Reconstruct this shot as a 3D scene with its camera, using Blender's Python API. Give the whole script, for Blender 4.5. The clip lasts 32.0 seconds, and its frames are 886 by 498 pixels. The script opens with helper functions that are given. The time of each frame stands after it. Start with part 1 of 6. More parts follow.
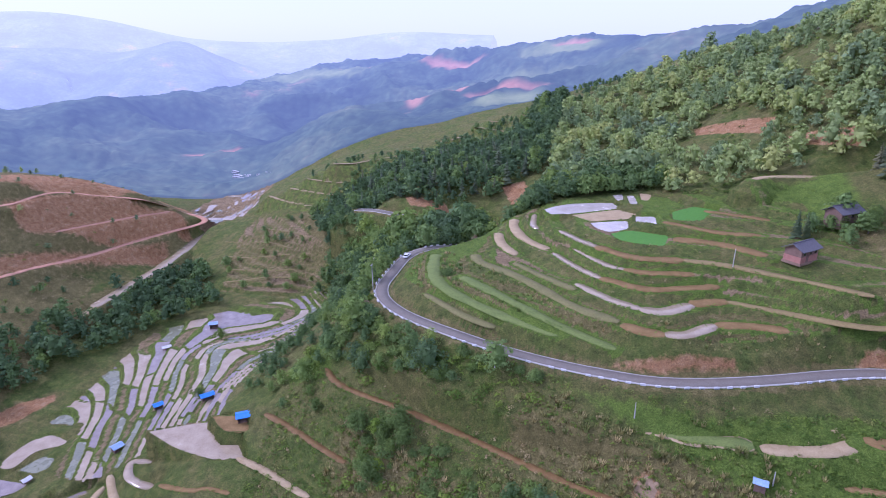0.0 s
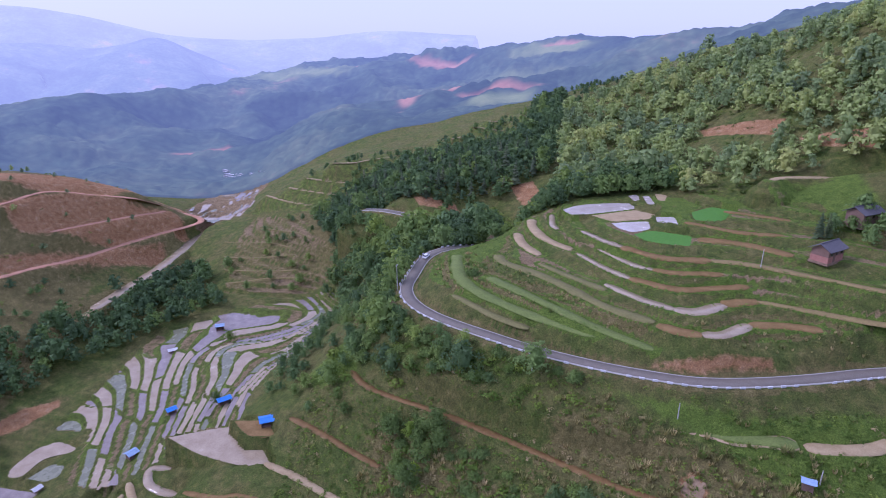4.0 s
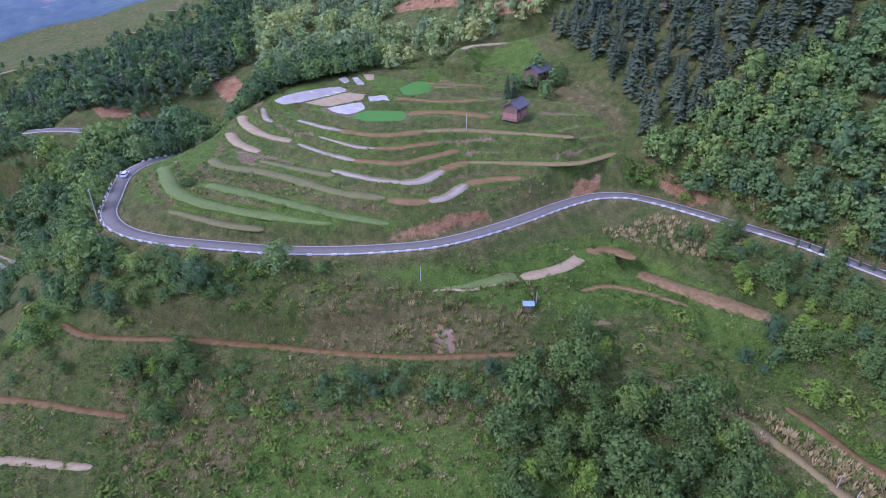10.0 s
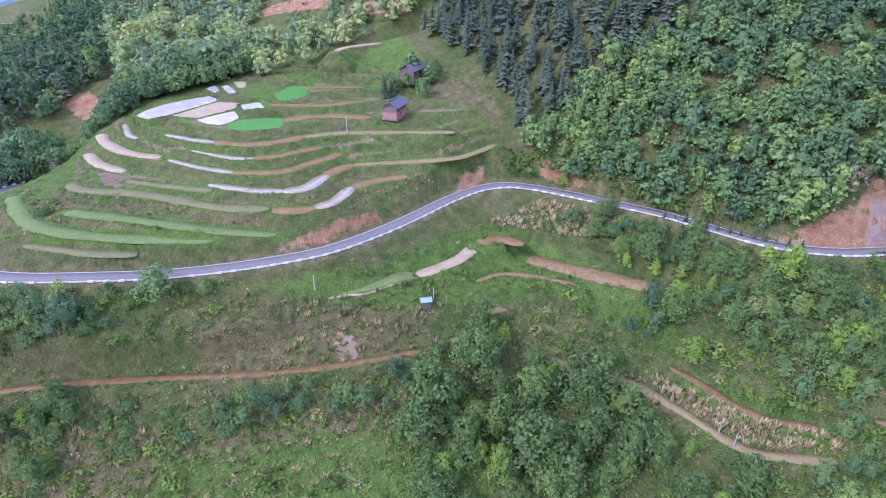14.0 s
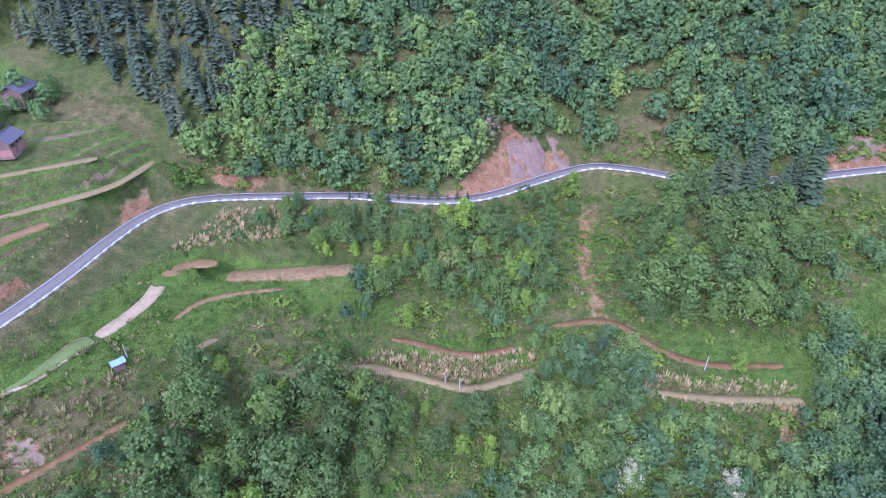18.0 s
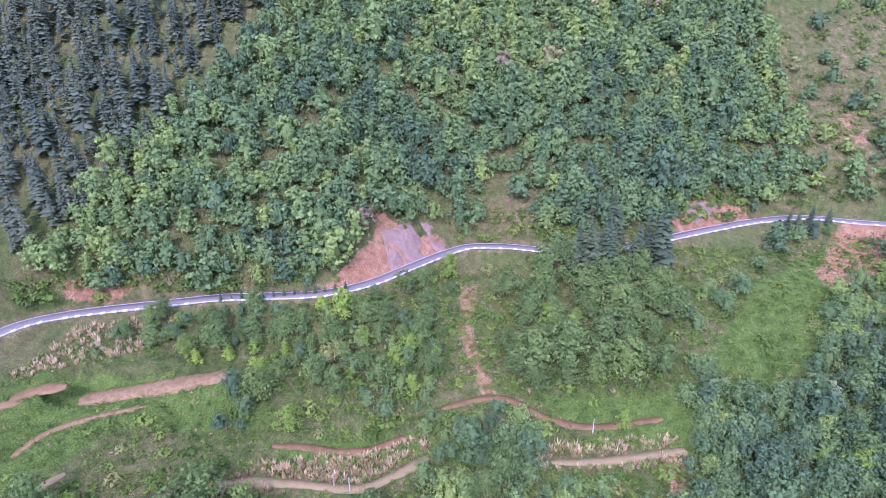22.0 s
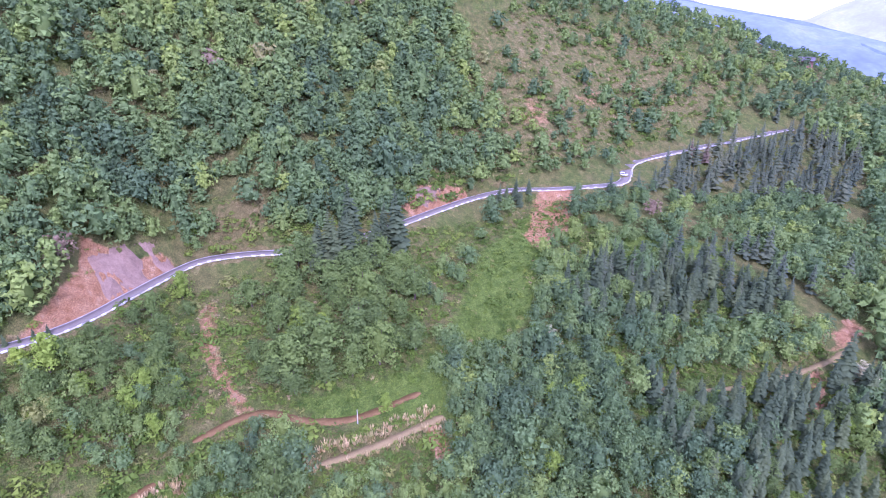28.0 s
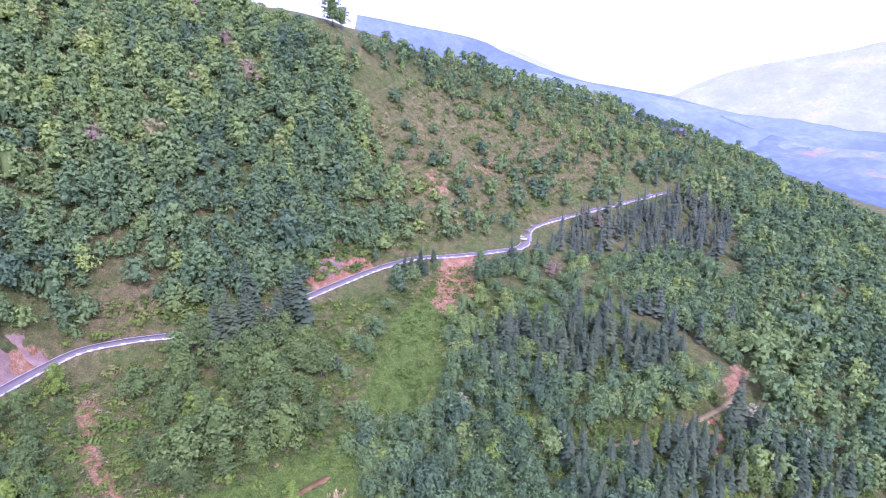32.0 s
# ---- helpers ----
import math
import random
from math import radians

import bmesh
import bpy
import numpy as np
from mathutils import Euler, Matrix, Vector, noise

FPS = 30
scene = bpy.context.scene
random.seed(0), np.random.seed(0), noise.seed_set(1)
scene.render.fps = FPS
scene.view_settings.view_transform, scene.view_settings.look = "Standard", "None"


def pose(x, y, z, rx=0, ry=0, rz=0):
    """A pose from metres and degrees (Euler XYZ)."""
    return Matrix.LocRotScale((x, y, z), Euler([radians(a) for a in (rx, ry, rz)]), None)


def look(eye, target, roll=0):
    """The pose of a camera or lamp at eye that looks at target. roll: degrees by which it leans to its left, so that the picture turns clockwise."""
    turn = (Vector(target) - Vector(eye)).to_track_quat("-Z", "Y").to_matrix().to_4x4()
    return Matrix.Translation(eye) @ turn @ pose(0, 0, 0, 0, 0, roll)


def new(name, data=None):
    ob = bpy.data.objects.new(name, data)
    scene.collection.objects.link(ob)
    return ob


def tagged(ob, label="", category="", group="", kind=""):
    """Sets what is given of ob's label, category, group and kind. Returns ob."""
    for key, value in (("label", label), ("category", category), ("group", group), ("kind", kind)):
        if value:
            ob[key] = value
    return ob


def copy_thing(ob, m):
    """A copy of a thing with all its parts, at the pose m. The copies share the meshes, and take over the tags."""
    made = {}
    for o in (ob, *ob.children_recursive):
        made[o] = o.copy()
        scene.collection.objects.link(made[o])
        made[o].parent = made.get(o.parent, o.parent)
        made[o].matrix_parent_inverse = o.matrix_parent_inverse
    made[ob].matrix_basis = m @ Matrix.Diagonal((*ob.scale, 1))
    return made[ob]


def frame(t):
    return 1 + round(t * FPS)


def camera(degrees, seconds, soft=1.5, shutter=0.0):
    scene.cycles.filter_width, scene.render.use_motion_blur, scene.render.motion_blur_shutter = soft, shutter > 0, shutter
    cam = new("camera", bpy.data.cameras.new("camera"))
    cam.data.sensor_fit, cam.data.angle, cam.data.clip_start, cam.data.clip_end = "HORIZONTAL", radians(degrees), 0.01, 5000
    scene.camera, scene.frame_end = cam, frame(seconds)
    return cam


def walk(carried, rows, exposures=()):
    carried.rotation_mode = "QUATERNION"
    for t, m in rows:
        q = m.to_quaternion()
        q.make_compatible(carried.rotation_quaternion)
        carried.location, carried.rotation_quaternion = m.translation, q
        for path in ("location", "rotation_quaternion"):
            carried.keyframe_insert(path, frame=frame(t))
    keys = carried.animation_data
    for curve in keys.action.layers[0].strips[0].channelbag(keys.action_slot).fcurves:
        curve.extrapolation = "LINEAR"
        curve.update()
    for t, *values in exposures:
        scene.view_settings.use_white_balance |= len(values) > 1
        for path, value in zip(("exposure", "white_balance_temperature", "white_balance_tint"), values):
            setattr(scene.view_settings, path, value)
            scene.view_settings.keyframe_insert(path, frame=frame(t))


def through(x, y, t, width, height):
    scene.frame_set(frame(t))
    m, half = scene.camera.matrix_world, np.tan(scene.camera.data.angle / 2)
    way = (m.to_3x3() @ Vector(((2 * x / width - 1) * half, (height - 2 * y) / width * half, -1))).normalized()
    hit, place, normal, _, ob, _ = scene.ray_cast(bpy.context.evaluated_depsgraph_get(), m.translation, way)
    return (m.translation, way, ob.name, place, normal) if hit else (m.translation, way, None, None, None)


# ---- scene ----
# exposure and white balance of the clip's own camera: seconds, stops, kelvin, tint
EXPOSURES = [(0, -0.08, 5080, 44), (1, -0.26, 5080, 44), (4.5, -0.45, 5130, 44), (6.5, -0.9, 5050, 43), (8, -0.6, 4850, 44), (10, -0.1, 4810, 45), (13, 0.44, 4780, 45), (17, 0.52, 4710, 43), (19, 0.66, 4680, 47), (22, 0.79, 4850, 60), (25, 0.79, 4920, 64), (32, 0.76, 4940, 68)]
cam = camera(74.2, 32.0, soft=1.0)
# seconds, place in metres, degrees of pitch, lean and turn
ROWS = [
    (0, 0, -0, 180, -19.6, 0.68, -0.24),
    (0.5, -1.63, -0.06, 180.13, -19.6, 0.6, -0.3),
    (1, -3.45, -0.03, 180.19, -19.61, 0.56, -0.39),
    (1.5, -5.43, 0.04, 180.12, -19.62, 0.44, -0.53),
    (2, -7.38, 0.36, 180.07, -19.61, 0.43, -0.71),
    (2.5, -9.24, 0.69, 180.02, -19.66, 0.31, -0.83),
    (4.5, -16.12, 2.37, 179.64, -19.59, -0.07, -3.11),
    (5, -16.98, 2.47, 179.59, -19.55, -0.2, -3.9),
    (5.5, -17.56, 2.09, 179.42, -22.33, -0.22, -3.14),
    (6, -18.12, 1.95, 179.47, -28.49, -0.27, -2.04),
    (6.5, -18.58, 2.06, 179.76, -30.83, -0.28, -1.29),
    (7, -18.76, 2.13, 179.8, -30.81, -0.23, -0.8),
    (7.5, -18.18, 2.42, 179.39, -30.67, -0.2, -1.98),
    (8, -17.07, 2.95, 178.51, -30.38, -0.33, -7.44),
    (8.5, -15.68, 3.67, 177.45, -30, -0.5, -17.28),
    (9, -14.89, 4.56, 176.58, -29.63, -0.59, -26.1),
    (9.5, -14.6, 5.06, 176, -29.43, -0.6, -30.12),
    (10, -14.54, 5.27, 175.8, -29.36, -0.57, -30.3),
    (10.5, -14.64, 5.25, 175.86, -29.36, -0.51, -29.9),
    (11, -14.47, 5.16, 175.9, -29.39, -0.42, -29.7),
    (11.5, -14.49, 5.27, 175.88, -29.41, -0.42, -29.95),
    (12, -14.49, 5.17, 175.92, -29.4, -0.39, -30.49),
    (12.5, -14.44, 5.13, 175.93, -29.38, -0.35, -31.2),
    (13, -14.13, 5.19, 175.91, -29.39, -0.29, -32.79),
    (13.5, -13.62, 4.84, 175.86, -29.35, -0.22, -36.01),
    (14, -13.03, 4.6, 175.77, -29.3, -0.18, -41.83),
    (14.5, -12.41, 4.6, 175.79, -29.33, -0.01, -48.07),
    (16.5, -7.75, 4.65, 178.06, -30.73, 0.38, -59.65),
    (17, -6.6, 4.44, 178.81, -31.17, 0.24, -64.96),
    (17.5, -5.57, 4.04, 179.49, -31.48, 0.07, -70.04),
    (18, -5.01, 3.56, 179.91, -31.73, -0.01, -73.23),
    (18.5, -4.6, 2.85, 180.07, -31.85, 0, -76.56),
    (19, -3.94, 1.87, 180.01, -29.07, 0.06, -79.25),
    (19.5, -3.8, 0.74, 179.78, -23.11, 0.23, -80.33),
    (20, -3.98, -0.13, 179.29, -22.82, 0.34, -81.43),
    (20.5, -4.04, -0.84, 178.7, -22.71, 0.48, -82),
    (21, -4.25, -1.58, 178.22, -22.61, 0.53, -82.45),
    (21.5, -4.33, -2.03, 177.8, -22.56, 0.53, -83.13),
    (22, -4.24, -2.67, 177.51, -22.55, 0.59, -84.41),
    (22.5, -4.1, -3.14, 177.34, -22.59, 0.52, -86.54),
    (23, -3.99, -3.47, 177.17, -22.62, 0.44, -88.72),
    (23.5, -3.92, -3.8, 176.88, -22.58, 0.33, -90.41),
    (24, -3.86, -4.16, 176.5, -22.54, 0.23, -92.26),
    (24.5, -3.84, -4.5, 176.2, -22.45, 0.15, -94.35),
    (25, -3.75, -4.92, 175.87, -22.38, 0.13, -96.25),
    (25.5, -3.57, -5.38, 175.68, -22.33, 0.04, -98.68),
    (27.5, -3.15, -6.6, 175.36, -22.39, -0.23, -106.46),
    (28, -3.17, -7.03, 175.42, -22.42, -0.33, -109.65),
    (28.5, -3.14, -7.37, 175.4, -22.41, -0.42, -112.13),
    (29, -3.03, -7.5, 175.34, -22.41, -0.52, -113.9),
    (29.5, -2.96, -7.68, 175.29, -22.4, -0.56, -114.85),
    (30, -2.98, -7.89, 175.26, -22.4, -0.55, -115.74),
    (30.5, -2.85, -7.96, 175.25, -22.43, -0.59, -116.58),
    (31, -2.84, -8.1, 175.36, -22.17, -0.58, -117.06),
    (31.5, -2.95, -8.49, 175.56, -19.12, -0.54, -117.75),
    (32, -3.08, -8.97, 175.54, -15.69, -0.48, -118.8),
]
walk(cam, [(t, pose(x, y, z, 90 + pitch, lean, turn)) for t, x, y, z, pitch, lean, turn in ROWS], EXPOSURES)
# ---- daylight: a thin overcast sky with a soft sun ----
world = bpy.data.worlds.new("sky")
scene.world = world
world.use_nodes = True
wn, wl = world.node_tree.nodes, world.node_tree.links
sky_tex = wn.new("ShaderNodeTexSky")
sky_tex.sky_type = "NISHITA"
sky_tex.sun_disc = False
sky_tex.sun_elevation, sky_tex.sun_rotation = radians(41), radians(-81)
sky_tex.air_density, sky_tex.dust_density, sky_tex.ozone_density = 1.0, 1.5, 1.0
veil = wn.new("ShaderNodeMix")  # thin white cloud over the whole sky
veil.data_type = "RGBA"
veil.inputs[0].default_value = 0.8
veil.inputs[7].default_value = (6.4, 7.0, 8.2, 1)
wl.new(sky_tex.outputs[0], veil.inputs[6])
wl.new(veil.outputs[2], wn["Background"].inputs["Color"])
wn["Background"].inputs["Strength"].default_value = 0.16
sun = new("sun", bpy.data.lights.new("sun", "SUN"))
sun.data.energy, sun.data.angle, sun.data.color = 2.3, radians(10), (1.0, 0.95, 0.88)
sun.matrix_world = look((-400, 60, 360), (0, 0, 0))
# ---- materials ----
def mat(name, rough=0.8, spec=0.3):
    m = bpy.data.materials.new(name)
    m.use_nodes = True
    b = m.node_tree.nodes["Principled BSDF"]
    b.inputs["Roughness"].default_value = rough
    b.inputs["Specular IOR Level"].default_value = spec
    return m, m.node_tree.nodes, m.node_tree.links, b


def node(ns, kind, **values):
    n = ns.new(kind)
    for k, v in values.items():
        n.inputs[k].default_value = v
    return n


def ramp(ns, ls, fac, *stops):
    r = ns.new("ShaderNodeValToRGB")
    e = r.color_ramp.elements
    while len(e) < len(stops):
        e.new(0.5)
    for el, (p, c) in zip(e, stops):
        el.position, el.color = p, (*c, 1)
    ls.new(fac, r.inputs[0])
    return r.outputs[0]


def mix(ns, ls, fac, a, b, mode="MIX"):
    n = ns.new("ShaderNodeMix")
    n.data_type, n.blend_type = "RGBA", mode
    for sock, v in ((n.inputs[0], fac), (n.inputs[6], a), (n.inputs[7], b)):
        if isinstance(v, (int, float)):
            sock.default_value = v
        elif isinstance(v, tuple):
            sock.default_value = (*v, 1)
        else:
            ls.new(v, sock)
    return n.outputs[2]


def noise_fac(ns, ls, scale, detail=4.0, rough=0.6, coord=None):
    n = node(ns, "ShaderNodeTexNoise", Scale=scale, Detail=detail, Roughness=rough)
    if coord is None:
        coord = ns.new("ShaderNodeNewGeometry").outputs["Position"]
    ls.new(coord, n.inputs["Vector"])
    return n.outputs["Fac"]


def bump(ns, ls, b, height, strength, dist):
    n = node(ns, "ShaderNodeBump", Strength=strength, Distance=dist)
    ls.new(height, n.inputs["Height"])
    ls.new(n.outputs[0], b.inputs["Normal"])


def plain(name, col, col2, scale, rough=0.8, relief=0.0, spec=0.3, metal=0.0):
    """A surface that wanders between two colours at two scales."""
    m, ns, ls, b = mat(name, rough, spec)
    b.inputs["Metallic"].default_value = metal
    f1, f2 = noise_fac(ns, ls, scale), noise_fac(ns, ls, scale * 7.3)
    c = ramp(ns, ls, f1, (0.3, col), (0.7, col2))
    c = mix(ns, ls, 0.35, c, ramp(ns, ls, f2, (0.3, tuple(v * 0.6 for v in col)), (0.7, tuple(min(1, v * 1.35) for v in col2))))
    ls.new(c, b.inputs["Base Color"])
    if relief:
        bump(ns, ls, b, f2, 0.6, relief)
    return m


def leaf(name, dark, light, scale=0.12, through=0.25):
    """Foliage: colour from tree to tree, from clump to clump and from leaf to leaf."""
    m, ns, ls, b = mat(name, 0.65, 0.15)
    f = noise_fac(ns, ls, scale, 3)
    g = noise_fac(ns, ls, scale * 9, 3)
    c = ramp(ns, ls, f, (0.32, dark), (0.68, light))
    rnd = ns.new("ShaderNodeObjectInfo").outputs["Random"]
    c = mix(ns, ls, 0.55, c, ramp(ns, ls, rnd, (0.0, tuple(v * 0.6 for v in dark)), (0.35, dark), (0.7, light), (1.0, (light[0] * 1.6, light[1] * 1.45, light[2]))))
    isl = ns.new("ShaderNodeNewGeometry").outputs["Random Per Island"]
    c = mix(ns, ls, 0.35, c, ramp(ns, ls, isl, (0.0, tuple(v * 0.55 for v in dark)), (1.0, tuple(v * 1.45 for v in light))))
    c = mix(ns, ls, 0.25, c, ramp(ns, ls, g, (0.3, tuple(v * 0.5 for v in dark)), (0.7, tuple(v * 1.4 for v in light))))
    ls.new(c, b.inputs["Base Color"])
    tr = ns.new("ShaderNodeBsdfTranslucent")
    ls.new(c, tr.inputs["Color"])
    ms = ns.new("ShaderNodeMixShader")
    ms.inputs[0].default_value = through
    ls.new(b.outputs[0], ms.inputs[1])
    ls.new(tr.outputs[0], ms.inputs[2])
    ls.new(ms.outputs[0], ns["Material Output"].inputs["Surface"])
    return m


LEAF = leaf("broad_leaf", (0.105, 0.165, 0.05), (0.20, 0.29, 0.065), through=0.3)
LEAF_YOUNG = leaf("young_leaf", (0.20, 0.31, 0.045), (0.33, 0.45, 0.065), through=0.35)
NEEDLE = leaf("needle_leaf", (0.068, 0.108, 0.052), (0.132, 0.178, 0.075), through=0.25)
BARK = plain("bark", (0.10, 0.075, 0.055), (0.17, 0.13, 0.10), 1.5, 0.9, 0.03)
ASPHALT = plain("asphalt", (0.175, 0.152, 0.112), (0.225, 0.20, 0.155), 0.6, 0.75, 0.004)
CONCRETE = plain("concrete", (0.40, 0.375, 0.33), (0.56, 0.53, 0.47), 0.9, 0.85, 0.01)


def ground_material():
    """Grass, dry grass, red earth, mud and low scrub, laid out by the colour attribute "cover"."""
    m, ns, ls, b = mat("hillside", 0.9, 0.15)
    at = ns.new("ShaderNodeVertexColor")
    at.layer_name = "cover"
    sep = ns.new("ShaderNodeSeparateColor")
    ls.new(at.outputs["Color"], sep.inputs[0])
    f1, f2, f3 = noise_fac(ns, ls, 0.07, 5, 0.65), noise_fac(ns, ls, 0.4, 5, 0.65), noise_fac(ns, ls, 2.6, 4, 0.7)
    scrub = ramp(ns, ls, f2, (0.3, (0.075, 0.105, 0.026)), (0.5, (0.125, 0.16, 0.036)), (0.72, (0.20, 0.20, 0.055)))
    dry = ramp(ns, ls, f2, (0.3, (0.14, 0.125, 0.045)), (0.55, (0.22, 0.185, 0.07)), (0.75, (0.32, 0.255, 0.115)))
    c = mix(ns, ls, ramp(ns, ls, f1, (0.42, (0, 0, 0)), (0.58, (1, 1, 1))), scrub, mix(ns, ls, 0.6, scrub, dry))
    grass = ramp(ns, ls, f2, (0.3, (0.10, 0.165, 0.026)), (0.7, (0.185, 0.258, 0.044)))
    soil = ramp(ns, ls, f2, (0.3, (0.34, 0.165, 0.07)), (0.55, (0.46, 0.255, 0.125)), (0.75, (0.57, 0.385, 0.23)))
    mud = ramp(ns, ls, f2, (0.3, (0.24, 0.165, 0.085)), (0.7, (0.36, 0.26, 0.15)))

    def spread(sock):
        a = ns.new("ShaderNodeMath")
        a.operation = "MULTIPLY_ADD"
        ls.new(f2, a.inputs[0])
        a.inputs[1].default_value = 0.9
        a.inputs[2].default_value = -0.45
        s = ns.new("ShaderNodeMath")
        s.operation = "ADD"
        ls.new(sock, s.inputs[0])
        ls.new(a.outputs[0], s.inputs[1])
        return ramp(ns, ls, s.outputs[0], (0.38, (0, 0, 0)), (0.62, (1, 1, 1)))
    c = mix(ns, ls, spread(at.outputs["Alpha"]), c, dry)
    c = mix(ns, ls, spread(sep.outputs[0]), c, grass)
    c = mix(ns, ls, spread(sep.outputs[1]), c, soil)
    c = mix(ns, ls, spread(sep.outputs[2]), c, mud)
    c = mix(ns, ls, 0.6, c, ramp(ns, ls, f3, (0.3, (0.28, 0.31, 0.28)), (0.7, (1.7, 1.7, 1.6))), "MULTIPLY")
    f4 = noise_fac(ns, ls, 7.0, 3, 0.7)
    c = mix(ns, ls, 0.6, c, ramp(ns, ls, f4, (0.35, (0.4, 0.42, 0.4)), (0.65, (1.6, 1.6, 1.5))), "MULTIPLY")
    ls.new(c, b.inputs["Base Color"])
    bump(ns, ls, b, f3, 1.0, 0.9)
    return m


GROUND = ground_material()


def wet(name, col, col2, rough=0.08, scale=0.25, spec=0.5):
    """Shallow muddy water: the given colour, of the bed or of painted sky reflection, under a glossy, barely rippled
    surface.
    """
    m, ns, ls, b = mat(name, rough, spec)
    f, g = noise_fac(ns, ls, scale, 3), noise_fac(ns, ls, 3.0, 3)
    c = mix(ns, ls, 0.3, ramp(ns, ls, f, (0.35, col), (0.65, col2)), ramp(ns, ls, g, (0.35, tuple(v * 0.7 for v in col)), (0.7, tuple(v * 1.2 for v in col2))))
    ls.new(c, b.inputs["Base Color"])
    ls.new(ramp(ns, ls, f, (0.3, (rough, rough, rough)), (0.75, (rough + 0.22, rough + 0.22, rough + 0.22))), b.inputs["Roughness"])
    bump(ns, ls, b, g, 0.15, 0.02)
    return m


DITCH = wet("ditch_mud", (0.16, 0.09, 0.03), (0.26, 0.16, 0.06), 0.5, 0.5, 0.15)
WATER = wet("brown_water", (0.35, 0.27, 0.165), (0.46, 0.37, 0.24), spec=0.35)
WATER_BLUE = wet("lilac_water", (0.24, 0.195, 0.165), (0.34, 0.285, 0.245), spec=0.4)
WATER_GREEN = wet("green_water", (0.18, 0.185, 0.11), (0.25, 0.255, 0.15), 0.15)
WET_MUD = wet("wet_mud", (0.20, 0.125, 0.045), (0.30, 0.195, 0.08), 0.6, 0.4, 0.06)
PALE_MUD = wet("pale_mud", (0.36, 0.265, 0.13), (0.48, 0.37, 0.205), 0.7, 0.4, 0.15)
FURROW = wet("furrowed_mud", (0.19, 0.115, 0.04), (0.34, 0.235, 0.10), 0.6, 0.9, 0.08)
# hill ponds: base colour lifted to carry the white sky's reflection
POND = wet("sky_bright_water", (0.48, 0.42, 0.35), (0.62, 0.56, 0.48), 0.12)
# far paddies: the sky's white reflection is painted as a pale base colour
SKY_WHITE_WATER = wet("sky_white_water", (0.50, 0.50, 0.52), (0.66, 0.66, 0.68), 0.35)
BROOK = wet("stony_brook", (0.10, 0.095, 0.09), (0.26, 0.245, 0.23), 0.5, 1.6, 0.3)
DIRT = plain("dirt", (0.22, 0.165, 0.06), (0.31, 0.235, 0.09), 0.5, 0.9, 0.05)
STRAW = plain("yellowed_grass", (0.15, 0.15, 0.045), (0.235, 0.21, 0.075), 0.3, 0.9, 0.2)
SHORT_GRASS = plain("short_grass", (0.118, 0.165, 0.038), (0.19, 0.235, 0.056), 0.25, 0.9, 0.15)
RICE = plain("rice_seedlings", (0.06, 0.19, 0.02), (0.105, 0.27, 0.03), 1.2, 0.8, 0.1)


def wood_leaf(name, stops, through=0.2):
    """Foliage of a whole wood: the attribute "tint" gives each tree its own colour."""
    m, ns, ls, b = mat(name, 0.65, 0.2)
    at = ns.new("ShaderNodeAttribute")
    at.attribute_name = "tint"
    c = ramp(ns, ls, at.outputs["Fac"], *stops)
    isl = ns.new("ShaderNodeNewGeometry").outputs["Random Per Island"]
    c = mix(ns, ls, 0.55, c, ramp(ns, ls, isl, (0.0, (0.72, 0.72, 0.74)), (1.0, (1.32, 1.32, 1.26))), "MULTIPLY")
    g = noise_fac(ns, ls, 0.6, 3)
    c = mix(ns, ls, 0.5, c, ramp(ns, ls, g, (0.3, (0.75, 0.76, 0.8)), (0.7, (1.25, 1.25, 1.18))), "MULTIPLY")
    ls.new(c, b.inputs["Base Color"])
    tr = ns.new("ShaderNodeBsdfTranslucent")
    ls.new(c, tr.inputs["Color"])
    ms = ns.new("ShaderNodeMixShader")
    ms.inputs[0].default_value = through
    ls.new(b.outputs[0], ms.inputs[1])
    ls.new(tr.outputs[0], ms.inputs[2])
    ls.new(ms.outputs[0], ns["Material Output"].inputs["Surface"])
    return m


WOOD_LEAF = wood_leaf("wood_leaf", ((0.0, (0.11, 0.18, 0.075)), (0.35, (0.16, 0.25, 0.08)), (0.65, (0.23, 0.325, 0.08)), (0.9, (0.32, 0.41, 0.08)), (0.97, (0.33, 0.33, 0.11)), (1.0, (0.31, 0.23, 0.14))), 0.3)
# far woods: sunshine and haze are put into these lighter leaf colours
SUN_HAZE_LEAF = wood_leaf("sun_haze_leaf", ((0.0, (0.19, 0.26, 0.14)), (0.4, (0.28, 0.37, 0.15)), (0.75, (0.39, 0.47, 0.15)), (1.0, (0.50, 0.53, 0.17))), 0.35)
WOOD_NEEDLE = wood_leaf("wood_needle", ((0.0, (0.095, 0.132, 0.075)), (0.6, (0.14, 0.175, 0.088)), (0.9, (0.19, 0.21, 0.10)), (1.0, (0.22, 0.17, 0.11))), 0.25)
SCRUB = wood_leaf("scrub_leaf", ((0.0, (0.078, 0.14, 0.02)), (0.45, (0.138, 0.215, 0.028)), (0.72, (0.22, 0.295, 0.04)), (0.86, (0.30, 0.26, 0.10)), (1.0, (0.38, 0.30, 0.14))), 0.25)
REED_LEAF = wood_leaf("dry_reed", ((0.0, (0.22, 0.26, 0.07)), (0.4, (0.42, 0.36, 0.14)), (1.0, (0.64, 0.50, 0.25))), 0.3)
BLOSSOM = leaf("blossom", (0.30, 0.31, 0.13), (0.62, 0.59, 0.34))


